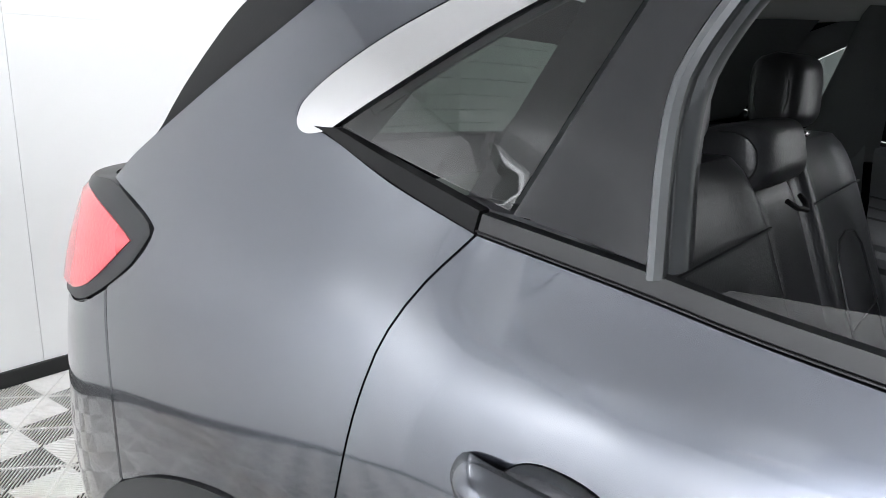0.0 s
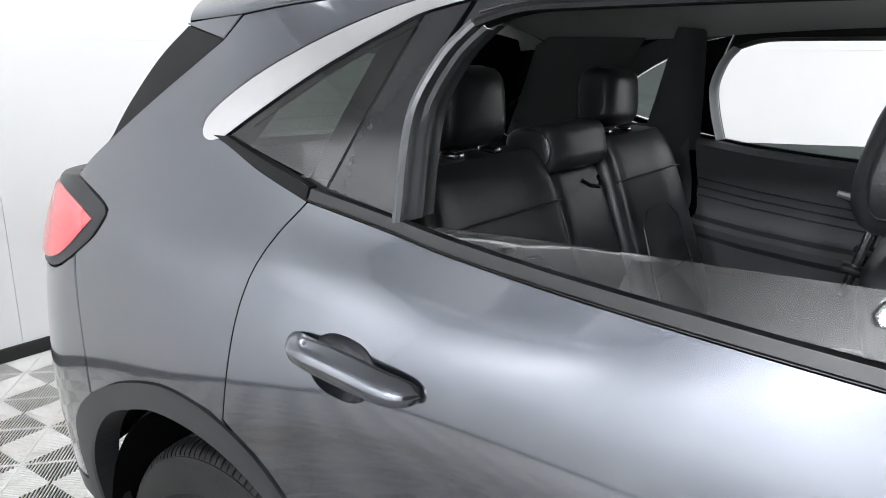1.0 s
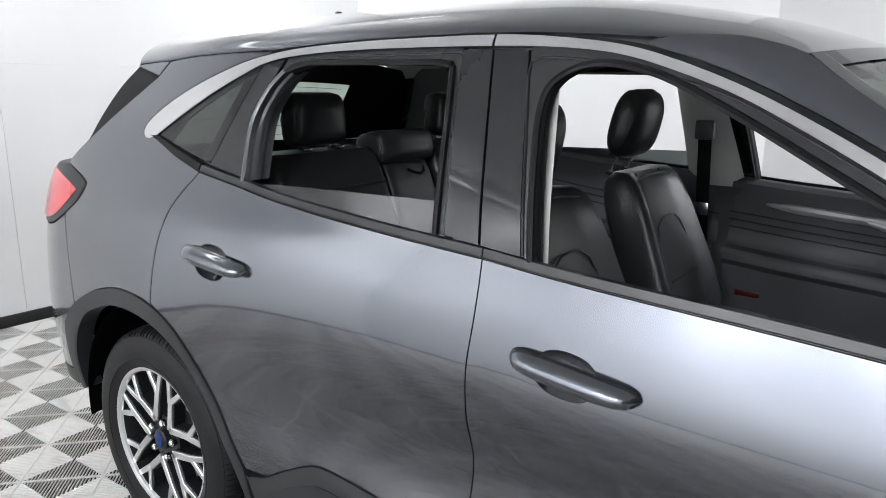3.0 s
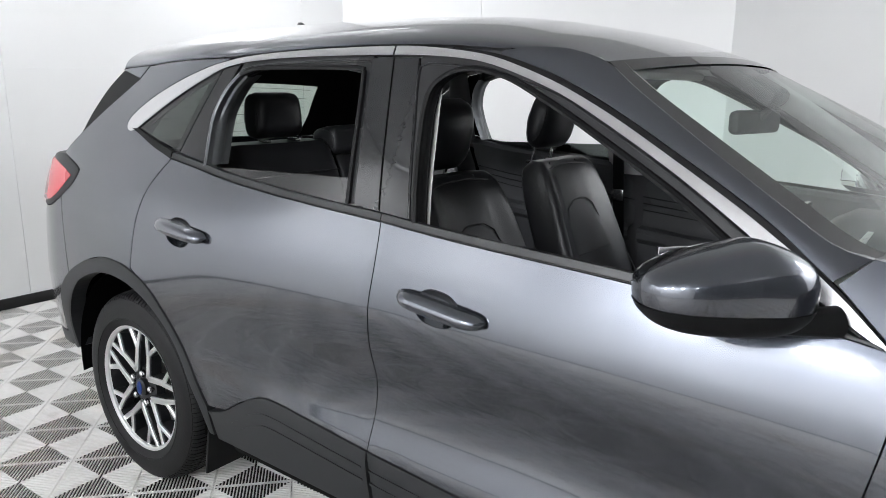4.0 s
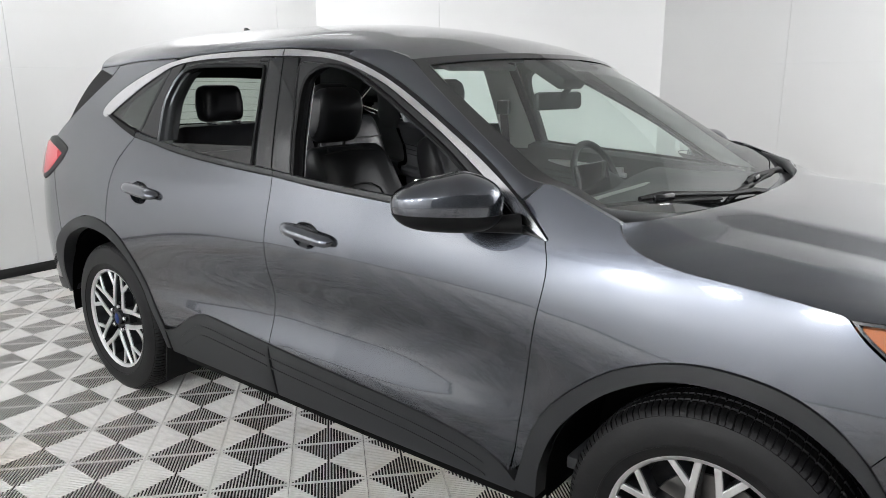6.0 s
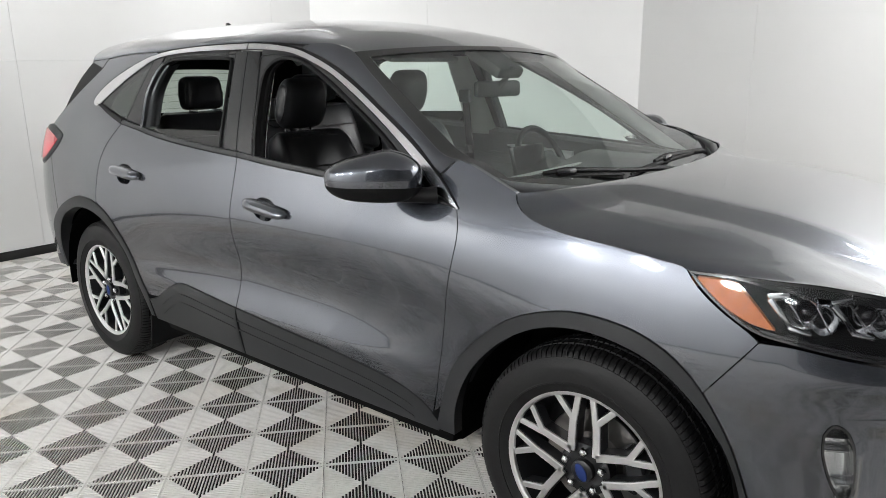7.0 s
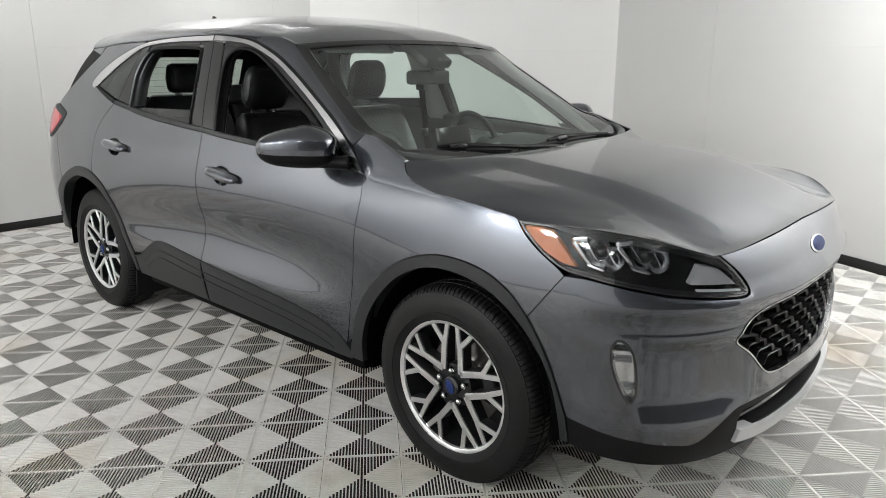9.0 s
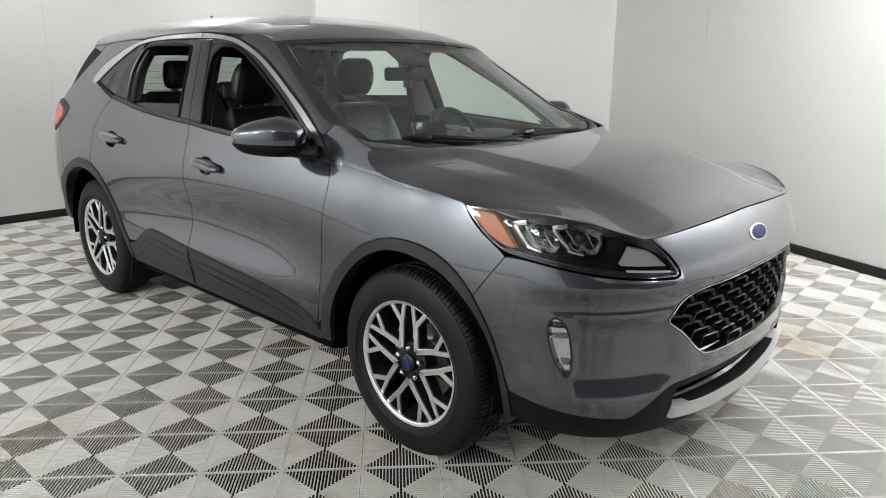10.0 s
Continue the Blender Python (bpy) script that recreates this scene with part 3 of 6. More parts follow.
def reveal(name, line, steps, mat, label=""):
    """A moulded return that runs inwards from the rim of an opening: steps of (inset, out)."""
    p = spline(line, 0.015)
    d = np.gradient(p, axis=0)
    d /= np.linalg.norm(d, axis=1)[:, None]
    nrm = np.stack([d[:, 1], -d[:, 0]], 1)
    for sd in (1, -1):
        rows = []
        for k, o in steps:
            q = p + nrm * k
            x, y, z = body(q[:, 0], q[:, 1], o)
            rows.append(np.stack([x, y * sd, z], 1))
        net(name, rows, mat, car, label)


SEAL_STEPS = [(-0.010, -0.006), (-0.008, 0.001), (-0.002, 0.003), (0.004, 0.0), (0.005, -0.006), (0.002, -0.014), (0.001, -0.026), (0.004, -0.030), (0.005, -0.036), (0.003, -0.042), (-0.002, -0.046), (-0.004, -0.056)]
reveal("window_seal", OPEN_R[5:], SEAL_STEPS, RUBBER, "black rubber glass run in the window opening")
reveal("window_seal", OPEN_F, SEAL_STEPS, RUBBER, "black rubber glass run in the window opening")
# narrow raised lips where frame meets pillar and bright trim
for run in ([(-0.116, 1.128), (-0.155, 1.32), (-0.186, 1.47), (-0.175, 1.492), (-0.14, 1.497), (0.0, 1.482), (0.18, 1.436), (0.303, 1.380), (0.505, 1.272), (0.686, 1.159), (0.8, 1.076)], [(-0.306, 1.15), (-0.34, 1.38), (-0.354, 1.49), (-0.40, 1.506), (-0.62, 1.507), (-0.85, 1.50), (-0.925, 1.488)]):
    reveal("frame_lip", run, [(-0.0028, -0.009), (-0.002, -0.0045), (0.0, -0.0032), (0.002, -0.0045), (0.0028, -0.009)], FRAME)
CHANNEL = material("grey_window_channel", (0.10, 0.105, 0.11), 0.3, 0.45, 0.06, 60)
reveal("window_channel", OPEN_R[:6], [(-0.012, 0.0), (-0.010, 0.004), (-0.003, 0.006), (0.003, 0.002), (0.0035, -0.006), (0.001, -0.012), (0.002, -0.02), (0.008, -0.026), (0.010, -0.04), (0.006, -0.052), (0.0, -0.06), (-0.002, -0.085)], CHANNEL, "satin grey window channel")
for z0, drop in ((0.045, 0.008), (0.085, 0.010)):
    for lo, hi in ((-0.80, -0.215), (-0.19, 0.74)):
        top_ = part_of(SILL, lo, hi)
        top_ = top_ - [0, z0]
        skin("cladding_rib", [top_, (top_ - [0, drop])[::-1]], CLAD, out=0.010, depth=0.01, edge=0.002)
skin("door_glass", [[(-0.93, 1.15), (-0.95, 1.17), (-0.93, 1.185)], [(-0.89, 1.187), (-0.327, 1.204)], [(-0.327, 1.204), (-0.315, 1.12)]], GLASS_DARK, out=-0.03, depth=0.004, label="half lowered tinted glass")


# roof, from window trim to window trim
RAIL = spline(list(zip([-1.75, -1.62, -1.46, -1.35, -1.2, -1.005, -0.867, -0.615, -0.285, -0.098, 0.043, 0.178, 0.305, 0.40], [1.486, 1.495, 1.504, 1.515, 1.523, 1.528, 1.536, 1.546, 1.548, 1.541, 1.531, 1.522, 1.500, 1.475])), 0.01)
CROWN = spline(list(zip([-2.0, -1.75, -1.4, -1.0, -0.5, -0.25, -0.1, 0.05, 0.2, 0.385, 0.5], [1.575, 1.624, 1.660, 1.669, 1.664, 1.654, 1.640, 1.615, 1.583, 1.523, 1.48])), 0.01)


def roof_edge(x):
    z = np.interp(x, RAIL[:, 0], RAIL[:, 1])
    return -body(x, z)[1], z


def roof(x, y, out=0.0):
    x, y = np.asarray(x, float), np.asarray(y, float)
    ye, ze = roof_edge(x)
    zc = np.interp(x, CROWN[:, 0], CROWN[:, 1])
    q = np.clip(np.abs(y) / ye, 0, 1)
    return x, y, ze + (zc - ze) * (1 - q**2.4) ** 0.64 + out


# windscreen, its sides along the pillars
SCREEN_SIDE = spline([(1.02, 1.100), (0.97, 1.128), (0.9, 1.158), (0.854, 1.164), (0.79, 1.183), (0.69, 1.243), (0.60, 1.299), (0.505, 1.359), (0.39, 1.433), (0.305, 1.496)], 0.01)
wx, wy, wz = body(SCREEN_SIDE[:, 0], SCREEN_SIDE[:, 1], -0.006)
wl = np.r_[0, np.cumsum(np.sqrt(np.diff(wx) ** 2 + np.diff(wy) ** 2 + np.diff(wz) ** 2))]
wl /= wl[-1]


def windscreen(u, v, out=0.0):
    """u -1 to 1 across, v 0 (bottom) to 1 (top)."""
    u, v = np.broadcast_arrays(np.asarray(u, float), np.asarray(v, float))
    ex, ey, ez = np.interp(v, wl, wx), -np.interp(v, wl, wy), np.interp(v, wl, wz)
    bulge = 0.015 * np.sin(math.pi * np.clip(v, 0, 1))
    cx, cz = 1.18 + (0.385 - 1.18) * v + bulge, 1.070 + (1.523 - 1.070) * v + bulge * 1.3
    a = np.abs(u)
    return cx + (ex - cx) * a**2.1 + out * 0.5, u * ey, cz + (ez - cz) * a**2.3 + out * 0.8


us, vs = np.linspace(-1, 1, 33), np.linspace(0, 1, 25)
net("windscreen", [np.stack(windscreen(us, np.full(33, v)), 1) for v in vs], GLASS, car, "clear glass with dark border").visible_shadow = False


# roof skin
xs = np.linspace(-1.62, 0.385, 110)
rows = []
q = np.sin(np.linspace(-1, 1, 91) * math.pi / 2)
head = np.stack(windscreen(q, np.ones(91), 0.002), 1)
for x in xs:
    f = np.clip(x / 0.385, 0, 1)
    xx = np.where(x > 0, x - f * (0.385 - head[:, 0]), x - 0.13 * np.clip((-1.35 - x) / 0.27, 0, 1) * (1 - np.abs(q) ** 3))
    p = np.stack(roof(xx, q * roof_edge(xx)[0]), 1)
    lift = np.stack(roof(head[:, 0], q * roof_edge(head[:, 0])[0]), 1)
    p += (head - lift) * f**3
    rows.append(p)
net("roof", rows, PAINT, car)

# bonnet: a patch between cowl, fender seams and the front edge over lamps and nose
HEAD_TOP = [(1.596, 0.971), (1.70, 0.972), (1.80, 0.971), (1.90, 0.968), (2.046, 0.95), (2.178, 0.917), (2.249, 0.902)]
front_line = spline(HEAD_TOP[:-1] + [(2.249, 0.904), (2.5, 0.917), (S_FRONT, 0.924)], 0.01)
fx, fy, fz = body(front_line[:, 0], front_line[:, 1], -0.003)
fl = np.r_[0, np.cumsum(np.hypot(np.diff(fx), np.diff(fy)))]
seam_line = spline([(1.088, 1.098), (1.104, 1.068), (1.15, 1.038), (1.249, 1.015), (1.418, 0.999), (1.596, 0.973)], 0.01)
lx, ly_, lz = body(seam_line[:, 0], seam_line[:, 1], -0.003)
ll = np.r_[0, np.cumsum(np.hypot(np.diff(lx), np.diff(ly_)))]

MIDDLE = spline([(0, 1.095), (0.125, 1.092), (0.25, 1.083), (0.375, 1.071), (0.5, 1.055), (0.625, 1.028), (0.75, 0.995), (0.875, 0.960), (1, 0.924)], 0.01)
CREASE = ((0, 0.2, 0.45, 0.62, 0.75, 0.9, 1), (0.86, 0.79, 0.755, 0.69, 0.55, 0.45, 0.42), (0.49, 0.47, 0.44, 0.40, 0.375, 0.34, 0.33), (0.15, 0.15, 0.14, 0.13, 0.10, 0.07, 0.06))
CREASE = [spline(list(zip(CREASE[0], c)), 0.01) for c in CREASE[1:]]


def bonnet(u, q, out=0.0):
    """u 0 (cowl) to 1 (nose), q -1 (right) to 1 across."""
    u, q = np.broadcast_arrays(np.asarray(u, float), np.asarray(q, float))
    a = np.abs(q)
    sgn = np.where(q > 0, -1.0, 1.0)
    f = fl[-1] * (1 - a)
    F = np.stack([np.interp(f, fl, fx), sgn * np.interp(f, fl, fy), np.interp(f, fl, fz)], -1)
    B = np.stack([lx[0] + 0.14 * (1 - a**2.2), sgn * ly_[0] * a, lz[0] - 0.006 * (1 - a**2.4)], -1)
    L = np.stack([np.interp(u * ll[-1], ll, lx), np.interp(u * ll[-1], ll, ly_), np.interp(u * ll[-1], ll, lz)], -1)
    w = ((q + 1) / 2)[..., None]
    uu = u[..., None]
    mir = np.array([1, -1, 1])
    b0, f0 = np.array([lx[0], ly_[0], lz[0]]), np.array([fx[0], fy[0], fz[0]])
    side = (1 - w) * L + w * L * mir
    corner = (1 - uu) * ((1 - w) * b0 + w * b0 * mir) + uu * ((1 - w) * f0 + w * f0 * mir)
    P = (1 - uu) * B + uu * F + side - corner
    ease = lambda v: np.clip(v, 0, 1) ** 2 * (3 - 2 * np.clip(v, 0, 1))
    # a raised middle with sloping sides, a flat beside it, and a flank down to the seam
    outer, dome, wide = (np.interp(u, c[:, 0], c[:, 1]) for c in CREASE)
    fz0, edge = np.interp(fl[-1], fl, fz), L[..., 2]

    def top(b):
        fall = np.interp(fl[-1] * (1 - b), fl, fz) - fz0
        step = np.clip((b - dome) / wide, 0, 1)
        return np.interp(u, MIDDLE[:, 0], MIDDLE[:, 1]) + np.clip(u, 0, 1) ** 7 * fall - 0.034 * (1 - u) * ease(u / 0.2) * b**2 - 0.017 * ease(u / 0.15) * ease((1.02 - u) / 0.35) * (0.75 * step + 0.25 * ease(step))

    flank = edge + (top(outer) - edge) * (1 - a) / (1 - outer)
    z = top(a) + (flank - top(a)) / (1 + np.exp((outer - a) / 0.006))
    # meets the lamps and the nose along the front edge
    last = CREASE[0][-1, 1]
    nose = lambda b: np.interp(fl[-1] * (1 - b), fl, fz)
    slack = np.where(a > last, nose(a) - fz[0] - (nose(last) - fz[0]) * (1 - a) / (1 - last), 0)
    z = z + slack * np.clip(u, 0, 1) ** 3 + np.clip(u, 0, 1) ** 12 * (F[..., 2] - z - slack)
    return P[..., 0], P[..., 1], z + out


rows = [np.stack(bonnet(u, np.sin(np.linspace(-1, 1, 181) * math.pi / 2)), 1) for u in np.linspace(0, 1, 80)]
net("bonnet", rows, PAINT, car)


# front bumper fascia
C = S_FRONT
half = [[(1.802, 0.39), (1.77, 0.49), (1.73, 0.59), (1.668, 0.691)], [(1.668, 0.691), (1.775, 0.834)], [(1.775, 0.834), (1.852, 0.833), (1.976, 0.815), (2.111, 0.797), (2.241, 0.786), (2.33, 0.782), (2.356, 0.80), (2.32, 0.848), (2.249, 0.903)], [(2.249, 0.903), (2.5, 0.915), (C, 0.922)]]
flip = lambda run: [(2 * C - s, z) for s, z in run[::-1]]
low = [(1.802, 0.39), (1.95, 0.355), (2.15, 0.328), (2.22, 0.332), (2.338, 0.402), (2.42, 0.418), (2.6, 0.42), (C, 0.42)]
GRILLE = [(2.331, 0.645), (2.36, 0.683), (2.456, 0.722), (2.648, 0.731), (C, 0.738)]
GRILLE_LOW = [(C, 0.478), (2.659, 0.480), (2.554, 0.484), (2.489, 0.506), (2.393, 0.59), (2.345, 0.622), (2.331, 0.645)]
grille_loop = loop(GRILLE + flip(GRILLE)[1:], flip(GRILLE_LOW) + GRILLE_LOW[1:])
FOG = loop([(1.925, 0.64), (1.94, 0.664), (1.965, 0.66), (1.991, 0.622), (2.006, 0.53), (2.0, 0.482), (1.982, 0.472), (1.952, 0.52), (1.928, 0.59), (1.925, 0.64)])
front_bumper = sheet("front_bumper", loop(*half, *[flip(r) for r in half[::-1]], flip(low), low[::-1]), body, PAINT, car, edge=0.004, holes=[grille_loop, FOG, np.array([2 * C, 0]) + FOG * [-1, 1]], depth=0.03)

# ---- car: front end ----
def along(s, z, out):
    """The place and axes (along, up, outwards) on the body."""
    p, a, b, c = (Vector([float(k) for k in body(*q)]) for q in ((s, z, out), (s + 0.004, z, out), (s, z + 0.004, out), (s, z, out + 0.004)))
    u, n = (a - p).normalized(), (c - p).normalized()
    v = n.cross(u).normalized()
    if v.z < 0:
        v = -v
    return Matrix(((u.x, v.x, n.x, p.x), (u.y, v.y, n.y, p.y), (u.z, v.z, n.z, p.z), (0, 0, 0, 1)))


grille = sheet("grille", inset(grille_loop, -0.012), body, UNDER, car, out=-0.055, depth=0.005, label="black scale-patterned mesh grille")
sheet("grille_surround", grille_loop, body, CHROME, grille, out=0.002, edge=0.002, depth=0.02, gap=0.0, holes=[inset(grille_loop, 0.0045)], label="thin chrome line")
bm = bmesh.new()
prof = [(-0.062, -0.014), (-0.048, 0.012), (-0.036, 0.017), (0.036, 0.017), (0.048, 0.012), (0.062, -0.014)]
inner = [(-0.049, -0.014), (-0.04, 0.004), (-0.033, 0.008), (0.033, 0.008), (0.04, 0.004), (0.049, -0.014)]
ro = [[bm.verts.new((x, y, h)) for x, y in prof] for h in (-0.03, 0.004)]
ri = [[bm.verts.new((x, y, h)) for x, y in inner] for h in (-0.03, 0.0)]
for k in range(5):
    bm.faces.new((ro[0][k], ro[0][k + 1], ro[1][k + 1], ro[1][k]))
    bm.faces.new((ri[0][k + 1], ri[0][k], ri[1][k], ri[1][k + 1]))
    bm.faces.new((ro[1][k], ro[1][k + 1], ri[1][k + 1], ri[1][k]))
for k in (0, 5):
    bm.faces.new((ro[0][k], ro[1][k], ri[1][k], ri[0][k]))
bmesh.ops.recalc_face_normals(bm, faces=bm.faces)
bar0 = part("grille_scale", bm, GLOSS_BLACK, grille, smooth=False)
GRILLE_BLACK = material("satin_black", (0.01, 0.01, 0.011), 0.3, 0.0, 0.05, 80)
bar0.data.materials[0] = GRILLE_BLACK
first = True
for row in range(8):
    z = 0.492 + row * 0.0325
    for col in range(-5, 6):
        s = C + (col + 0.5 * (row % 2)) * 0.118
        if not inside(np.array([[s, z]]), inset(grille_loop, 0.012))[0]:
            continue
        ob = bar0 if first else new("grille_scale", bar0.data)
        first, ob.parent = False, grille
        ob.matrix_local = along(s, z, -0.022)

# badge: plain blue oval in a bright ring
def badge(s, z, out, a, parent, m=None):
    if m is None:
        p, a1, b1 = (Vector([float(k) for k in body(*q)]) for q in ((s, z, out), (s - 0.01, z, out), (s, z + 0.01, out)))
        u1, v1 = (p - a1).normalized(), (b1 - p).normalized()
        n1 = u1.cross(v1).normalized()
        n1 = n1 if n1.x > 0 else -n1
        v1 = n1.cross(u1)
        m = Matrix(((u1.x, v1.x, n1.x, p.x), (u1.y, v1.y, n1.y, p.y), (u1.z, v1.z, n1.z, p.z), (0, 0, 0, 1)))
    for nm, r, h, mat in (("badge_ring", 1.0, 0.004, CHROME), ("badge_face", 0.92, 0.0055, BADGE)):
        b2 = bmesh.new()
        r2 = bmesh.ops.create_uvsphere(b2, u_segments=32, v_segments=12, radius=1)
        bmesh.ops.scale(b2, vec=(a * r, a * 0.42 * r, h), verts=b2.verts)
        bmesh.ops.transform(b2, matrix=m, verts=b2.verts)
        part(nm, b2, mat, parent)


BADGE = material("blue_badge", (0.016, 0.034, 0.14), 0.4, 0.0, 0.05, 50, coat=0.0, ior=1.3)
badge(C, 0.845, 0.001, 0.072, front_bumper)

# lower bumper, intake and bright skid strip
LOWER = [(1.802, 0.392), (1.95, 0.357), (2.15, 0.33), (2.22, 0.334), (2.338, 0.404), (2.42, 0.42), (2.6, 0.422), (C, 0.422)]
LOWER_B = [(C, 0.235), (2.5, 0.245), (2.2, 0.25), (1.95, 0.265), (1.80, 0.29)]
intake = loop([(2.405, 0.392), (2.6, 0.396), (C, 0.398)], flip([(2.405, 0.392), (2.6, 0.396), (C, 0.398)])[1:], [(2 * C - 2.405, 0.392), (2 * C - 2.39, 0.335), (2 * C - 2.55, 0.322), (C, 0.312), (2.55, 0.322), (2.39, 0.335), (2.405, 0.392)])
lower_bumper = sheet("lower_bumper", loop(LOWER, flip(LOWER), flip(LOWER_B), LOWER_B), body, RUBBER, car, out=-0.006, depth=0.05, holes=[intake], label="matt charcoal plastic")
sheet("intake_back", inset(intake, -0.02), body, UNDER, lower_bumper, out=-0.10, depth=0.01)
for z in (0.338, 0.365):
    sheet("intake_slat", loop([(2.39, z), (C, z), (2 * C - 2.39, z)], [(2 * C - 2.39, z + 0.008), (C, z + 0.008), (2.39, z + 0.008)]), body, GLOSS_BLACK, lower_bumper, out=-0.05, depth=0.04)
SKID = [(2.385, 0.338), (2.55, 0.318), (C, 0.306)]
SKID_B = [(C, 0.258), (2.55, 0.268), (2.372, 0.292)]
SILVER = material("silver_paint", (0.75, 0.75, 0.76), 0.35, 0.5, 0.03, 100)
sheet("skid_strip", loop(SKID, flip(SKID), flip(SKID_B), SKID_B), body, SILVER, lower_bumper, out=0.012, depth=0.05, edge=0.006, label="silver skid strip")

# fog lamps
CLEAR = glass("lamp_lens", (0.93, 0.94, 0.95), ior=1.5)
REFLECT = material("lamp_reflector", (0.82, 0.83, 0.85), 0.14, 1.0, 0.1, 25, bump=0.25)
TURN = material("clear_turn_lens", (0.72, 0.73, 0.75), 0.3, 0.2, 0.2, 30, bump=0.6)
AMBER = material("amber_lens", (0.60, 0.15, 0.006), 0.4, 0.0, 0.15, 90, bump=0.35, coat=0.0)
sheet("fog_lamp_bezel", FOG, body, GLOSS_BLACK, car, out=0.001, depth=0.04, edge=0.003, gap=0.0, holes=[inset(FOG, 0.005)], mirror=True)
sheet("fog_lamp", inset(FOG, 0.004), body, REFLECT, car, out=-0.028, depth=0.01, mirror=True, label="clear fog lamp with bright reflector")
for zc_, sc_, w_ in ((0.635, 1.955, 0.026), (0.60, 1.957, 0.03), (0.515, 1.984, 0.016)):
    for sd in (-1, 1):
        q = along(sc_, zc_, -0.016)
        b2 = bmesh.new()
        box(b2, (w_ * 2, 0.006, 0.018), q, 0.002)
        if sd > 0:
            bmesh.ops.scale(b2, vec=(1, -1, 1), verts=b2.verts)
            bmesh.ops.reverse_faces(b2, faces=b2.faces)
        part("fog_lamp_rib", b2, GLOSS_BLACK if zc_ > 0.62 else CHROME, car)
sheet("fog_lens", inset(FOG, 0.007), body, CLEAR, car, out=-0.003, depth=0.002, mirror=True).visible_shadow = False

# headlamps
HEAD_IN = [(2.249, 0.902), (2.30, 0.862), (2.352, 0.80), (2.33, 0.784)]
HEAD_LOW = [(2.33, 0.784), (2.241, 0.788), (2.111, 0.80), (1.976, 0.818), (1.852, 0.836), (1.775, 0.848), (1.72, 0.872), (1.66, 0.912), (1.62, 0.945), (1.596, 0.971)]
HEAD = loop(HEAD_TOP, HEAD_IN, HEAD_LOW)
headlamp = sheet("headlamp", inset(HEAD, 0.004), body, UNDER, car, out=-0.07, depth=0.01, mirror=True, label="clear headlamp with amber corner")
sheet("lamp_rim", HEAD, body, GLOSS_BLACK, headlamp, out=-0.003, depth=0.03, edge=0.003, gap=0.002, holes=[inset(HEAD, 0.010)])
MASK = loop(HEAD_TOP, HEAD_IN[:3], [(2.352, 0.80), (2.28, 0.852), (2.178, 0.893), (2.046, 0.922), (1.92, 0.937), (1.80, 0.945), (1.725, 0.957), (1.66, 0.962), (1.60, 0.968)])
sheet("lamp_mask", MASK, body, GLOSS_BLACK, headlamp, out=-0.012, depth=0.03)
sheet("lamp_sill", loop([(1.77, 0.862), (1.852, 0.85), (1.976, 0.834), (2.111, 0.818), (2.241, 0.806), (2.335, 0.80)], HEAD_LOW[:6]), body, GLOSS_BLACK, headlamp, out=-0.012, depth=0.05)
sheet("amber_reflector", loop([(1.606, 0.956), (1.66, 0.958), (1.712, 0.952)], [(1.712, 0.952), (1.76, 0.91), (1.806, 0.862)], [(1.806, 0.862), (1.755, 0.868), (1.67, 0.908), (1.606, 0.956)]), body, AMBER, headlamp, out=-0.010, depth=0.02, label="amber side reflector")
sheet("turn_lens", loop([(2.145, 0.826), (2.185, 0.878)], [(2.185, 0.878), (2.25, 0.865), (2.30, 0.83), (2.32, 0.812)], [(2.32, 0.812), (2.145, 0.826)]), body, TURN, headlamp, out=-0.02, depth=0.03, label="clear turn signal lens")
DRL = material("white_light_guide", (0.85, 0.87, 0.9), 0.3, 0.0, 0.03, 80)
sheet("light_guide", loop([(2.16, 0.817), (2.25, 0.809), (2.325, 0.802)], [(2.325, 0.796), (2.25, 0.801), (2.16, 0.809)]), body, DRL, headlamp, out=-0.009, depth=0.01)
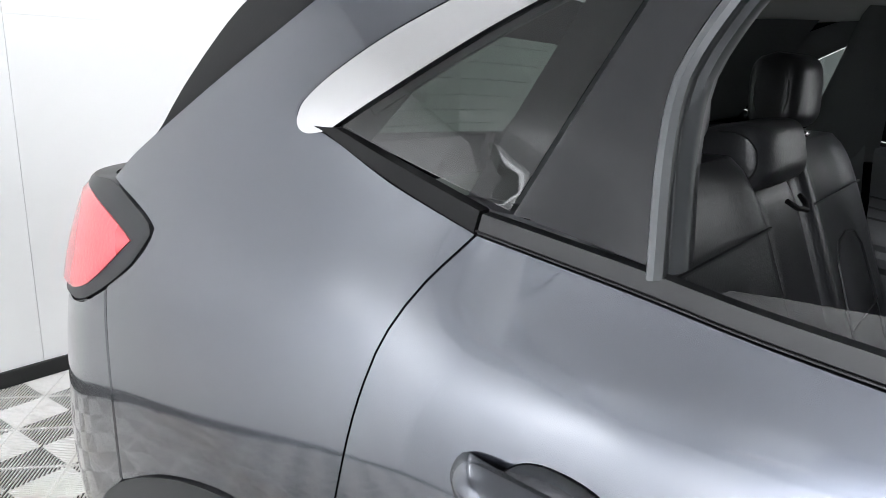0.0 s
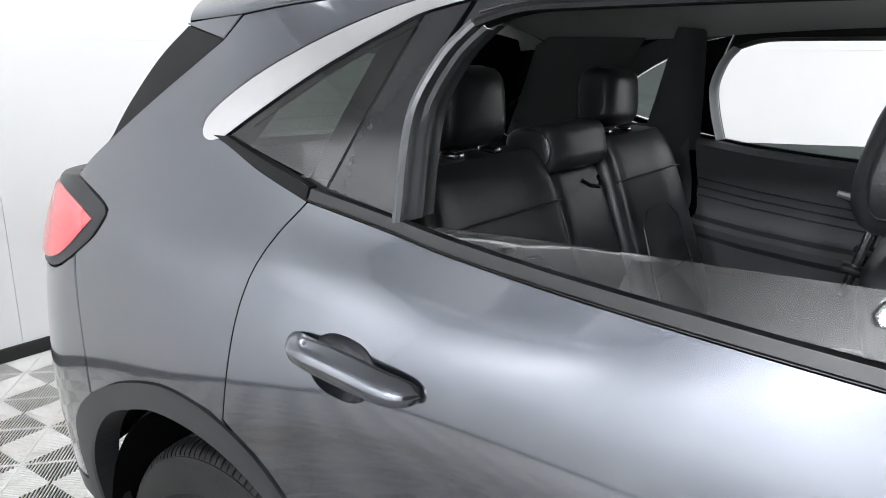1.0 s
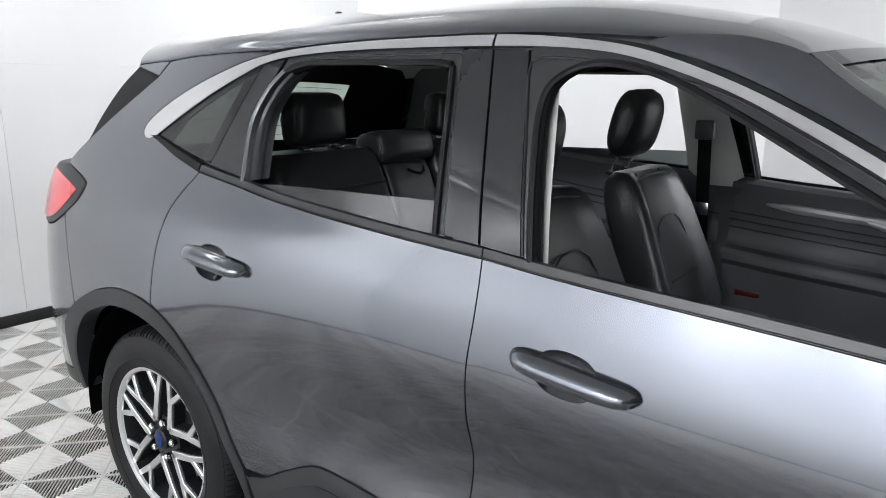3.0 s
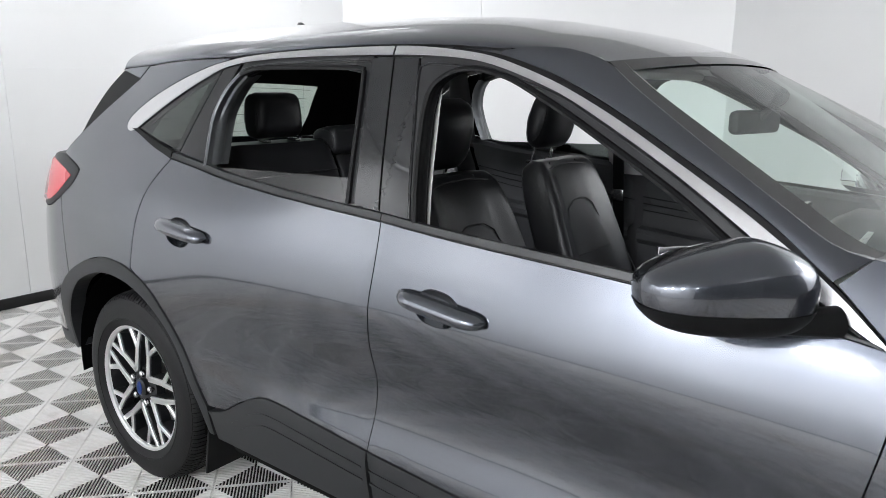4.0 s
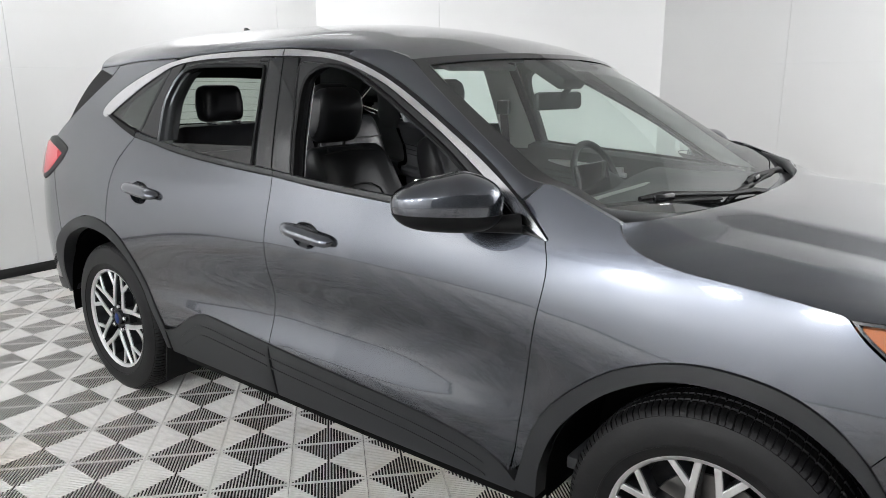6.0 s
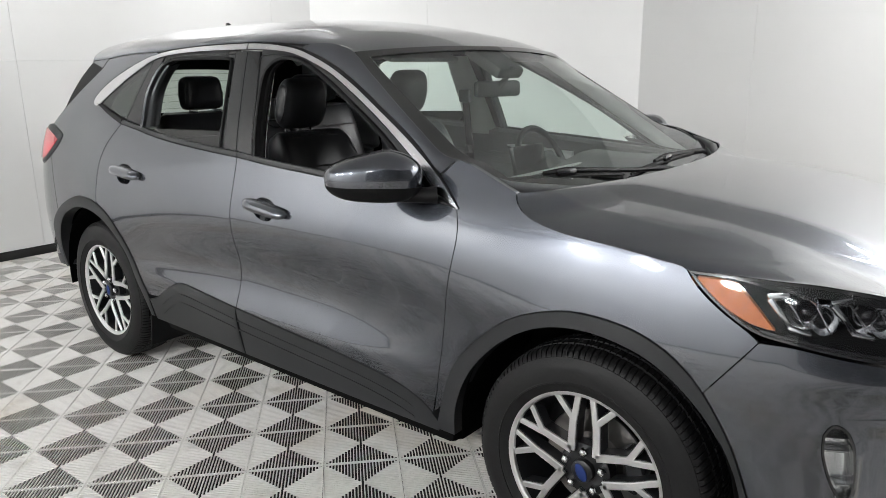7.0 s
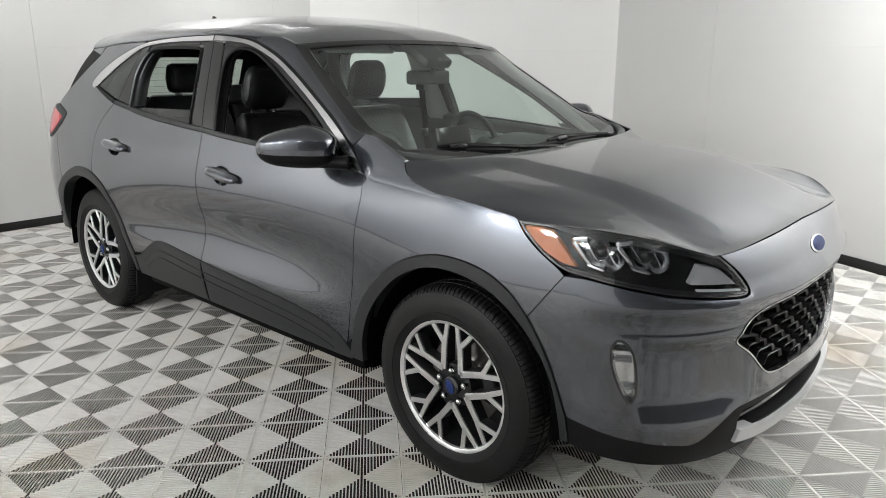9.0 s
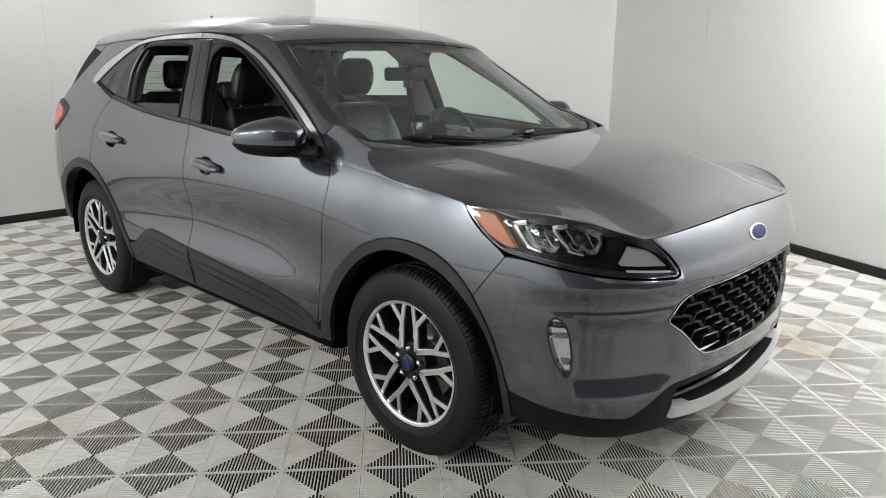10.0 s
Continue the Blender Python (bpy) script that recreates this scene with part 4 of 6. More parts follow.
for s0 in (1.852, 1.992):
    q = along(s0, 0.897, -0.035)
    b2 = bmesh.new()
    for a2, b3, bw in (((-0.066, 0.034, 0), (-0.026, 0.042, 0), 0.020), ((-0.062, 0.030, 0), (-0.016, -0.030, 0.005), 0.015), ((-0.018, -0.032, 0.005), (0.026, -0.042, 0.006), 0.010), ((-0.030, 0.036, -0.004), (0.010, -0.020, 0), 0.005), ((0.034, 0.02, -0.004), (0.062, -0.03, 0), 0.005)):
        a2, b3 = Vector(a2), Vector(b3)
        d = b3 - a2
        box(b2, (d.length + 0.006, bw, 0.016), q @ Matrix.Translation((a2 + b3) / 2) @ Matrix.Rotation(math.atan2(d.y, d.x), 4, "Z"), 0.003)
    part("lamp_bracket", b2, REFLECT, headlamp)
    for dx, dy, rad, dep in ((0.004, 0.004, 0.040, 0.03), (0.052, -0.008, 0.030, 0.024)):
        b2 = bmesh.new()
        lathe(b2, [(rad * math.sin(f), dep * math.cos(f)) for f in np.linspace(math.pi / 2, 0.05, 10)], 28, q @ Matrix.Translation((dx, dy, -0.006)) @ Matrix.Rotation(radians(-90), 4, "X") @ Matrix.Scale(1.25, 4, (0, 0, 1)))
        bmesh.ops.recalc_face_normals(b2, faces=b2.faces)
        part("reflector_bowl", b2, REFLECT, headlamp, "bright faceted bowl", smooth=False)
    for dx, dy, rad in ((0.012, 0.006, 0.020), (0.046, -0.012, 0.014)):
        b2 = bmesh.new()
        bmesh.ops.create_uvsphere(b2, u_segments=24, v_segments=14, radius=rad)
        bmesh.ops.transform(b2, matrix=q @ Matrix.Translation((dx, dy, -0.014)), verts=b2.verts)
        projector = part("projector", b2, GLOSS_BLACK, headlamp, "dark glass projector")
        b2 = bmesh.new()
        lathe(b2, [(rad + 0.001, 0.0), (rad + 0.004, 0.004), (rad + 0.007, 0.0), (rad + 0.005, -0.008), (rad + 0.001, -0.006)], 32, q @ Matrix.Translation((dx, dy, -0.014)) @ Matrix.Rotation(radians(90), 4, "X"), closed=True)
        bmesh.ops.recalc_face_normals(b2, faces=b2.faces)
        part("projector_ring", b2, CHROME, projector, "chrome ring")
sheet("lamp_lens", inset(HEAD, 0.006), body, CLEAR, headlamp, out=0.001, depth=0.002, gap=0).visible_shadow = False

# ---- car: rear end ----
R = S_REAR
rflip = lambda run: [(2 * R - s, z) for s, z in run[::-1]]
TAIL = loop([(-1.724, 1.112), (-1.738, 1.128), (-1.80, 1.148), (-1.90, 1.172), (-2.05, 1.165), (-2.32, 1.16)], [(-2.32, 1.16), (-2.32, 0.95)], [(-2.32, 0.95), (-2.12, 0.955), (-1.98, 0.965), (-1.90, 0.982), (-1.82, 1.02), (-1.752, 1.068), (-1.724, 1.112)])
tail = sheet("tail_lamp", TAIL, body, CLAD, car, out=0.004, depth=0.04, mirror=True, edge=0.006, label="red tail lamp in a charcoal frame")
TAIL_RED = material("red_tail_lens", (0.62, 0.06, 0.075), 0.25, 0.0, 0.12, 120, bump=0.3, coat=0.8)
sheet("red_lens", loop([(-1.762, 1.10), (-1.85, 1.125), (-1.95, 1.142), (-2.05, 1.148), (-2.3, 1.148)], [(-2.3, 1.148), (-2.3, 0.975)], [(-2.3, 0.975), (-2.1, 0.978), (-1.98, 0.985), (-1.90, 1.003), (-1.84, 1.035), (-1.762, 1.10)]), body, TAIL_RED, tail, out=0.011, depth=0.02, edge=0.007, label="red lens")
SEAM = [(-1.82, 1.017), (-1.77, 0.874), (-1.742, 0.735)]
RB = [SEAM[::-1], [(-1.82, 1.017), (-1.90, 0.979), (-1.98, 0.962), (-2.12, 0.952), (-2.3, 0.90)], [(-2.3, 0.90), (R, 0.88)]]
RB_LOW = [(R, 0.44), (-2.2, 0.44), (-1.95, 0.455), (-1.87, 0.47)]
sheet("rear_bumper", loop(*RB, *[rflip(r) for r in RB[::-1]], rflip([(-1.742, 0.735), (-1.83, 0.655), (-1.87, 0.56), (-1.87, 0.47)][::-1]), rflip(RB_LOW), RB_LOW, [(-1.87, 0.47), (-1.87, 0.56), (-1.83, 0.655), (-1.742, 0.735)]), body, PAINT, car)
RC = [(-1.852, 0.54), (-1.87, 0.468), (-1.95, 0.452), (-2.2, 0.437), (R, 0.437)]
sheet("rear_valance", loop(RC, rflip(RC), rflip([(R, 0.36), (-2.2, 0.37), (-1.92, 0.40), (-1.845, 0.42), (-1.852, 0.54)]), [(R, 0.36), (-2.2, 0.37), (-1.92, 0.40), (-1.845, 0.42), (-1.852, 0.54)]), body, CLAD, car, out=0.0, depth=0.04, label="matt charcoal plastic")
TG = [[(-2.32, 0.905), (-2.32, 1.16)], [(-2.32, 1.16), (R, 1.175)]]
tailgate = sheet("tailgate", loop(*TG, *[rflip(r) for r in TG[::-1]], [(2 * R + 2.32, 0.905), (R, 0.885), (-2.32, 0.905)]), body, PAINT, car)
# rear screen between the edges of the quarter panels
EDGE_R = spline([(-1.90, 1.178), (-1.80, 1.25), (-1.765, 1.32), (-1.70, 1.42), (-1.63, 1.485)], 0.02)
skin("screen_side", [[(-1.80, 1.25), (-1.627, 1.367), (-1.497, 1.456)], [(-1.497, 1.456), (-1.63, 1.487)], [(-1.63, 1.485), (-1.70, 1.42), (-1.765, 1.32), (-1.80, 1.25)]], RUBBER, tailgate, out=-0.003, label="black")
skin("spoiler_side", [[(-1.462, 1.502), (-1.497, 1.457)], [(-1.497, 1.457), (-1.63, 1.488)], [(-1.63, 1.492), (-1.55, 1.499), (-1.462, 1.503)]], PAINT, tailgate)
side = np.stack(body(EDGE_R[:, 0], EDGE_R[:, 1], -0.006), 1)
n = len(side)
uu = np.linspace(-1, 1, 41)
rows = []
for k in range(n):
    v = k / (n - 1)
    cx, cz, e, q = -2.10 + 0.36 * v - 0.02 * math.sin(math.pi * v), 1.165 + 0.39 * v, side[k], np.abs(uu)
    rows.append(np.stack([e[0] + (cx - e[0]) * (1 - q**2.2), -uu * e[1], e[2] + (cz - e[2]) * (1 - q**2.2)], 1))
rows = np.array(rows)
top_row = int(0.72 * n)
net("rear_screen", rows[: top_row + 1, 8:33], GLASS_REAR, tailgate, "lightly tinted glass").visible_shadow = False
net("screen_border", rows[: top_row + 1, :9], RUBBER, tailgate, "black")
net("screen_border", rows[: top_row + 1, 32:], RUBBER, tailgate, "black")
net("screen_header", rows[top_row:], RUBBER, tailgate, "black")
for k in range(2, top_row, 2):
    bm = bmesh.new()
    tube(bm, [Vector(q) + Vector((0.004, 0, 0)) for q in rows[k, 9:32]], 0.0011, 4)
    part("heater_wire", bm, RUBBER, tailgate, "fine dark heater line")
# underside lip of the roof spoiler
q = np.sin(np.linspace(-1, 1, 41) * math.pi / 2)
tip_x = -1.62 - 0.13 * (1 - np.abs(q) ** 3)
tip = np.stack(roof(tip_x, q * float(roof_edge(-1.62)[0])), 1)
net("spoiler_lip", [tip, tip + [0, 0, -0.022], tip * [1, 0.97, 1] + [0.10, 0, -0.045]], GLOSS_BLACK, tailgate)
bm = bmesh.new()
rings = []
for h, a, b in ((0.0, 0.06, 0.03), (0.02, 0.05, 0.02), (0.045, 0.022, 0.008), (0.052, 0.012, 0.004)):
    rings.append([bm.verts.new((-1.385 - h * 0.9 + a * math.cos(t), b * math.sin(t), 1.640 + h * 1.15)) for t in np.linspace(0, 2 * math.pi, 20, endpoint=False)])
for a, b in zip(rings, rings[1:]):
    for k in range(20):
        bm.faces.new((a[k], a[(k + 1) % 20], b[(k + 1) % 20], b[k]))
bm.faces.new(rings[-1])
part("antenna_fin", bm, GLOSS_BLACK, car, "black shark-fin antenna")


# ---- car: wheels ----
HUB = 0.357
def bar_piece(bm, a, b, wa, wb, z0, z1, chamfer=0.004):
    """A flat bar in the wheel's face from a to b (x, z), tapering from width wa to wb, between depths z0 (back) and z1 (face)."""
    a, b = Vector(a), Vector(b)
    d = (b - a).normalized()
    n = Vector((-d.y, d.x))
    face = [a + n * (wa / 2 - chamfer), b + n * (wb / 2 - chamfer), b - n * (wb / 2 - chamfer), a - n * (wa / 2 - chamfer)]
    back = [a + n * wa / 2, b + n * wb / 2, b - n * wb / 2, a - n * wa / 2]
    f = [bm.verts.new((p.x, -z1, p.y)) for p in face]
    m = [bm.verts.new((p.x, -z1 + chamfer, p.y)) for p in back]
    k = [bm.verts.new((p.x, -z0, p.y)) for p in back]
    bm.faces.new(f)
    for u, w in ((f, m), (m, k)):
        for i in range(4):
            bm.faces.new((u[i], w[i], w[(i + 1) % 4], u[(i + 1) % 4]))


def polar(r, deg):
    return (r * math.cos(radians(deg)), r * math.sin(radians(deg)))


def spokes(bm, grow, z0, z1):
    for k in range(5):
        t = 90 + 72 * k
        for sg in (-1, 1):
            p0, p1 = polar(0.066, t + sg * 36), polar(0.160, t + sg * 12.6)
            bar_piece(bm, p0, p1, 0.0235 + grow, 0.0215 + grow, z0 - 0.004, z1 - 0.004, 0.002)
            bar_piece(bm, polar(0.150, t + sg * 12.6), polar(0.229, t + sg * 5.2), 0.0185 + grow, 0.0175 + grow, z0, z1 - 0.003, 0.002)
            bar_piece(bm, polar(0.150, t + sg * 12.6), polar(0.229, t + sg * 23.5), 0.0185 + grow, 0.0175 + grow, z0, z1 - 0.0035, 0.002)


def build_wheel(name, m, rot):
    w = empty(name, (0, 0, 0), car, label="alloy wheel with ten split spokes and a black tyre")
    w.matrix_local = m
    turn = Matrix.Rotation(radians(rot), 4, "Y")
    # tyre; y runs inwards from the outer sidewall's plane
    bm = bmesh.new()
    prof = [(0.228, 0.030), (0.236, 0.012), (0.250, 0.005), (0.262, 0.001), (0.263, -0.0012), (0.266, -0.0012), (0.267, 0.0), (0.296, 0.0), (0.318, 0.006), (0.332, 0.013), (0.3325, 0.015), (0.342, 0.020), (0.350, 0.032), (0.3535, 0.048), (0.3555, 0.060), (0.3485, 0.0615), (0.3485, 0.067), (0.3565, 0.0685), (0.357, 0.098), (0.349, 0.0995), (0.349, 0.106), (0.357, 0.1075), (0.357, 0.138), (0.349, 0.1395), (0.349, 0.146), (0.3555, 0.1475), (0.352, 0.185), (0.335, 0.205), (0.30, 0.215), (0.25, 0.21), (0.228, 0.19)]
    # tread: a wide and a narrow cross groove in each of 62 pitches
    steps = [(0.0, 0), (0.02, 1), (0.13, 1), (0.15, 0), (0.56, 0), (0.575, 1), (0.625, 1), (0.64, 0)]
    turns = [((k + f) / 62 * 2 * math.pi, g) for k in range(62) for f, g in steps]
    rings = []
    for j, (r, y) in enumerate(prof):
        cut = 0.0055 if 11 <= j <= 14 or j in (25, 26) else 0.004 if j in (17, 18, 21, 22) else 0.0
        rings.append([bm.verts.new(((r - cut * g) * math.cos(t + 0.25 * y * (j > 11)), y, (r - cut * g) * math.sin(t + 0.25 * y * (j > 11)))) for t, g in turns])
    for a, b in zip(rings, rings[1:]):
        for i in range(len(turns)):
            bm.faces.new((a[i], a[(i + 1) % len(turns)], b[(i + 1) % len(turns)], b[i]))
    bmesh.ops.recalc_face_normals(bm, faces=bm.faces)
    part("tyre", bm, TYRE, w, "black rubber tyre with moulded tread")
    bm = bmesh.new()
    lathe(bm, [(0.243, 0.018), (0.242, 0.013), (0.236, 0.012), (0.224, 0.018), (0.221, 0.028)], 96)
    bmesh.ops.recalc_face_normals(bm, faces=bm.faces)
    part("rim_lip", bm, ALLOY, w, "machined bright alloy")
    bm = bmesh.new()
    lathe(bm, [(0.221, 0.026), (0.216, 0.05), (0.205, 0.10), (0.20, 0.17), (0.02, 0.175)], 72)
    bmesh.ops.recalc_face_normals(bm, faces=bm.faces)
    part("rim_barrel", bm, ALLOY_DARK, w, "dark grey barrel")
    bm = bmesh.new()
    spokes(bm, 0.004, -0.066, -0.027)
    lathe(bm, [(0.080, 0.07), (0.076, 0.040), (0.03, 0.038), (0.001, 0.038)], 40)
    bmesh.ops.recalc_face_normals(bm, faces=bm.faces)
    bmesh.ops.transform(bm, matrix=turn, verts=bm.verts)
    part("spoke_pocket", bm, ALLOY_DARK, w, "dark grey spoke flanks", smooth=False)
    bm = bmesh.new()
    spokes(bm, 0.0, -0.04, -0.020)
    bmesh.ops.recalc_face_normals(bm, faces=bm.faces)
    bmesh.ops.transform(bm, matrix=turn, verts=bm.verts)
    part("spoke_face", bm, ALLOY, w, "machined bright alloy", smooth=False)
    for k in range(5):
        bm = bmesh.new()
        x, z = polar(0.0572, 90 + 72 * k)
        rr = lathe(bm, [(0.0125, 0.05), (0.0125, 0.026), (0.011, 0.020), (0.006, 0.016), (0.0006, 0.0155)], 6, turn @ Matrix.Translation((x, 0, z)))
        bmesh.ops.recalc_face_normals(bm, faces=bm.faces)
        part("lug_nut", bm, CHROME, w)
    bm = bmesh.new()
    lathe(bm, [(0.034, 0.04), (0.033, 0.022), (0.028, 0.0185), (0.001, 0.0175)], 32)
    bmesh.ops.recalc_face_normals(bm, faces=bm.faces)
    part("hub_cap", bm, ALLOY_DARK, w)
    b2 = bmesh.new()
    bmesh.ops.create_uvsphere(b2, u_segments=28, v_segments=12, radius=1)
    bmesh.ops.scale(b2, vec=(0.027, 0.004, 0.016), verts=b2.verts)
    bmesh.ops.rotate(b2, matrix=Matrix.Rotation(radians(rot * 3 + 62), 3, "Y"), verts=b2.verts)
    bmesh.ops.transform(b2, matrix=Matrix.Translation((0, 0.0165, 0)), verts=b2.verts)
    part("cap_badge", b2, BADGE, w, "blue badge")
    bm = bmesh.new()
    lathe(bm, [(0.155, 0.105), (0.153, 0.10), (0.085, 0.10), (0.08, 0.075), (0.01, 0.075)], 64)
    bmesh.ops.recalc_face_normals(bm, faces=bm.faces)
    part("brake_disc", bm, DISC, w, "grey steel disc")
    bm = bmesh.new()
    start = -12 if m.translation.x > 0 else 150
    prof = [(0.115, 0.062), (0.160, 0.062), (0.166, 0.068), (0.166, 0.108), (0.115, 0.108)]
    arcs = []
    for i in range(13):
        f, k = radians(start - 3 + i * 4.6), 1 - 0.12 * abs(i - 6) / 6
        arcs.append([bm.verts.new((r * k * math.cos(f), y, r * k * math.sin(f))) for r, y in prof])
    for p0, p1 in zip(arcs, arcs[1:]):
        for k in range(5):
            bm.faces.new((p0[k], p0[(k + 1) % 5], p1[(k + 1) % 5], p1[k]))
    bm.faces.new(arcs[0])
    bm.faces.new(arcs[-1][::-1])
    bmesh.ops.recalc_face_normals(bm, faces=bm.faces)
    part("caliper", bm, ALLOY_DARK, w)
    return w


DISC = material("brake_steel", (0.32, 0.31, 0.30), 0.35, 1.0, 0.1, 60)
for x, rot in ((1.357, 0), (-1.357, 11)):
    build_wheel("wheel", Matrix.Translation((x, -0.908, HUB)), rot)
    build_wheel("wheel", Matrix.Translation((x, 0.908, HUB)) @ Matrix.Rotation(math.pi, 4, "Z"), rot)
    for sd in (-1, 1):
        bm = bmesh.new()
        ar = np.linspace(radians(-10), radians(188), 30)
        rr = [[bm.verts.new((x + r * math.cos(t), sd * y, HUB + 0.02 + r * math.sin(t))) for t in ar] for r, y in ((0.412, 0.897), (0.428, 0.86), (0.43, 0.55), (0.06, 0.55))]
        for a, b in zip(rr, rr[1:]):
            for k in range(len(ar) - 1):
                bm.faces.new((a[k], b[k], b[k + 1], a[k + 1]))
        part("arch_liner", bm, UNDER, car, "black wheel arch liner", smooth=True)
        if x > 0:
            continue
        bm = bmesh.new()
        box(bm, (0.012, 0.20, 0.20), Matrix.Translation((x + (0.40 if x < 0 else -0.385), sd * 0.79, 0.25)) @ Matrix.Rotation(radians(10 if x < 0 else -6), 4, "Y"), 0.004)
        part("mud_flap", bm, RUBBER, car, "black mud flap")

    for sd in (-1, 1):
        boxed("inner_wing", (0.94, 0.02, 0.34), Matrix.Translation((x, sd * 0.535, 0.36)), UNDER, car, 0.005)

# underbody
for nm, size, c in (("floor_pan", (1.75, 1.62, 0.10), (0, 0, 0.29)), ("engine_tray", (0.75, 0.95, 0.10), (1.55, 0, 0.28)), ("rear_pan", (0.85, 0.95, 0.14), (-1.62, 0, 0.34))):
    boxed(nm, size, Matrix.Translation(c), UNDER, car, 0.02)
for sd in (-1, 1):
    boxed("sill_beam", (1.75, 0.10, 0.16), Matrix.Translation((0, sd * 0.80, 0.33)), UNDER, car, 0.02)

# ---- car: handles, mirrors, wipers ----
def handle(s0, z0, s1, z1, cup, cs, cz, door, sd):
    rows = []
    shape = [(1.0, -0.9), (0.92, 0.15), (0.45, 0.85), (-0.05, 1.0), (-0.22, 0.98), (-0.86, 0.42), (-1.0, -0.2), (-0.9, -0.9), (1.0, -0.9)]
    for u in np.linspace(0, 1, 41):
        s, z = s0 + (s1 - s0) * u, z0 + (z1 - z0) * u
        e = max(0.03, (1 - abs(2 * u - 1) ** 9) ** 0.5) if 0 < u < 1 else 0.03
        h, o = 0.0205 * e * (0.88 + 0.16 * math.sin(math.pi * u)), 0.006 + 0.024 * (1 - abs(2 * u - 1) ** 6)
        ring = []
        for dz, do in shape:
            x, y, zz = body(s, z + h * dz, o + 0.0125 * do * e)
            ring.append((float(x), float(y) * -sd, float(zz)))
        rows.append(ring)
    h = net("door_handle", rows, PAINT, door, "body-coloured pull handle")
    rows = []
    for r in np.linspace(1, 0.02, 9):
        q = np.vstack([cup, cup[:1]])
        q = np.array([cs, cz]) + (q - [cs, cz]) * r
        x, y, z = body(q[:, 0], q[:, 1], -0.032 * (1 - r**2.2) - 0.002)
        rows.append(np.stack([x, y * -sd, z], 1))
    net("handle_cup", rows, PAINT, door, "recessed cup behind the handle")


doors = {(o.name.split(".")[0], -1 if sum(v.co.y for v in o.data.vertices) < 0 else 1): o for o in car.children if o.name.startswith(("rear_door", "front_door")) and o.data}
for sd in (-1, 1):
    handle(-1.115, 1.008, -0.86, 0.985, CUP_R, -1.012, 0.984, doors["rear_door", sd], sd)
    handle(-0.098, 0.958, 0.158, 0.934, CUP_F, 0.013, 0.938, doors["front_door", sd], sd)

MIRROR_GLASS = material("mirror_silver", (0.9, 0.9, 0.9), 0.02, 1.0, 0.0, 10, rough_vary=0.0)
for sd in (-1, 1):
    # head: a rounded box swept back outwards
    me_rows = []
    th = np.linspace(-math.pi / 2, math.pi / 2, 25)
    ph = np.linspace(0, 2 * math.pi, 49)
    pw = lambda v, e: np.sign(v) * np.abs(v) ** e
    tilt = Matrix.Translation((0.665, sd * 0.965, 1.128)) @ Matrix.Rotation(-sd * radians(40), 4, "Z")
    for t in th:
        row = []
        for p in ph:
            c = math.cos(p)
            x, y = 0.148 * pw(math.cos(t), 0.62) * pw(c, 0.72), 0.088 * pw(math.cos(t), 0.75) * pw(math.sin(p), 0.8)
            k = x / 0.148
            z = 0.079 * pw(math.sin(t), 0.8) * ((1.0 - 0.36 * max(0.0, 0.25 - k) - 0.30 * max(0.0, k - 0.35)) if t > 0 else (0.98 + 0.10 * k))
            v = tilt @ Vector((x, y, z))
            row.append(v)
        me_rows.append(row)
    cut = 10
    mirror = net("door_mirror", me_rows[cut:], PAINT, car, "grey mirror cap with black lower shell")
    net("mirror_base", [[tilt.translation + (v - tilt.translation) * 1.012 for v in r] for r in me_rows[: cut + 1]], RUBBER, mirror, "black plastic")
    bm = bmesh.new()
    tube(bm, [(0.70, sd * 0.93, 1.075), (0.76, sd * 0.90, 1.068), (0.82, sd * 0.85, 1.07)], [0.03, 0.024, 0.03], 12)
    bmesh.ops.scale(bm, vec=(1, 1, 0.9), verts=bm.verts)
    bmesh.ops.translate(bm, vec=(0, 0, 0.107), verts=bm.verts)
    part("mirror_arm", bm, RUBBER, mirror, "black plastic")
    bm = bmesh.new()
    box(bm, (0.17, 0.012, 0.085), tilt @ Matrix.Translation((0, -sd * 0.083, 0.005)), 0.001)
    part("mirror_glass", bm, MIRROR_GLASS, mirror)
skin("mirror_sail", [[(0.872, 1.052), (0.74, 1.128)], [(0.74, 1.128), (0.72, 1.075)], [(0.72, 1.075), (0.80, 1.066), (0.872, 1.052)]], GLOSS_BLACK, out=-0.004, label="black sail panel")

# cowl and wipers
rows = []
for v in np.linspace(0, 1, 5):
    u = np.linspace(-1, 1, 33)
    w = np.stack(windscreen(u, np.zeros(33), -0.004), 1)
    q = u * 0.985
    h = np.stack(bonnet(0.04, q, -0.03), 1)
    p = w * (1 - v) + h * v
    p[:, 2] -= 0.02 * math.sin(math.pi * v)
    rows.append(p)
net("cowl", rows, TRIM_BLACK, car, "black cowl panel below the windscreen")
us = np.linspace(-1, 1, 65)
for nm, va, vb in (("screen_border", 0.0, 0.05), ("screen_border", 0.955, 1.0)):
    net(nm, [np.stack(windscreen(us, np.full(65, v), 0.003), 1) for v in np.linspace(va, vb, 3)], FRIT, car)
for sd in (-1, 1):
    net("screen_border", [np.stack(windscreen(np.linspace(sd * (0.928 + 0.015 * v - 0.03 * max(0.0, 1 - v / 0.16) ** 2), sd * 1.0, 5), np.full(5, v), 0.003), 1) for v in vs], FRIT, car)
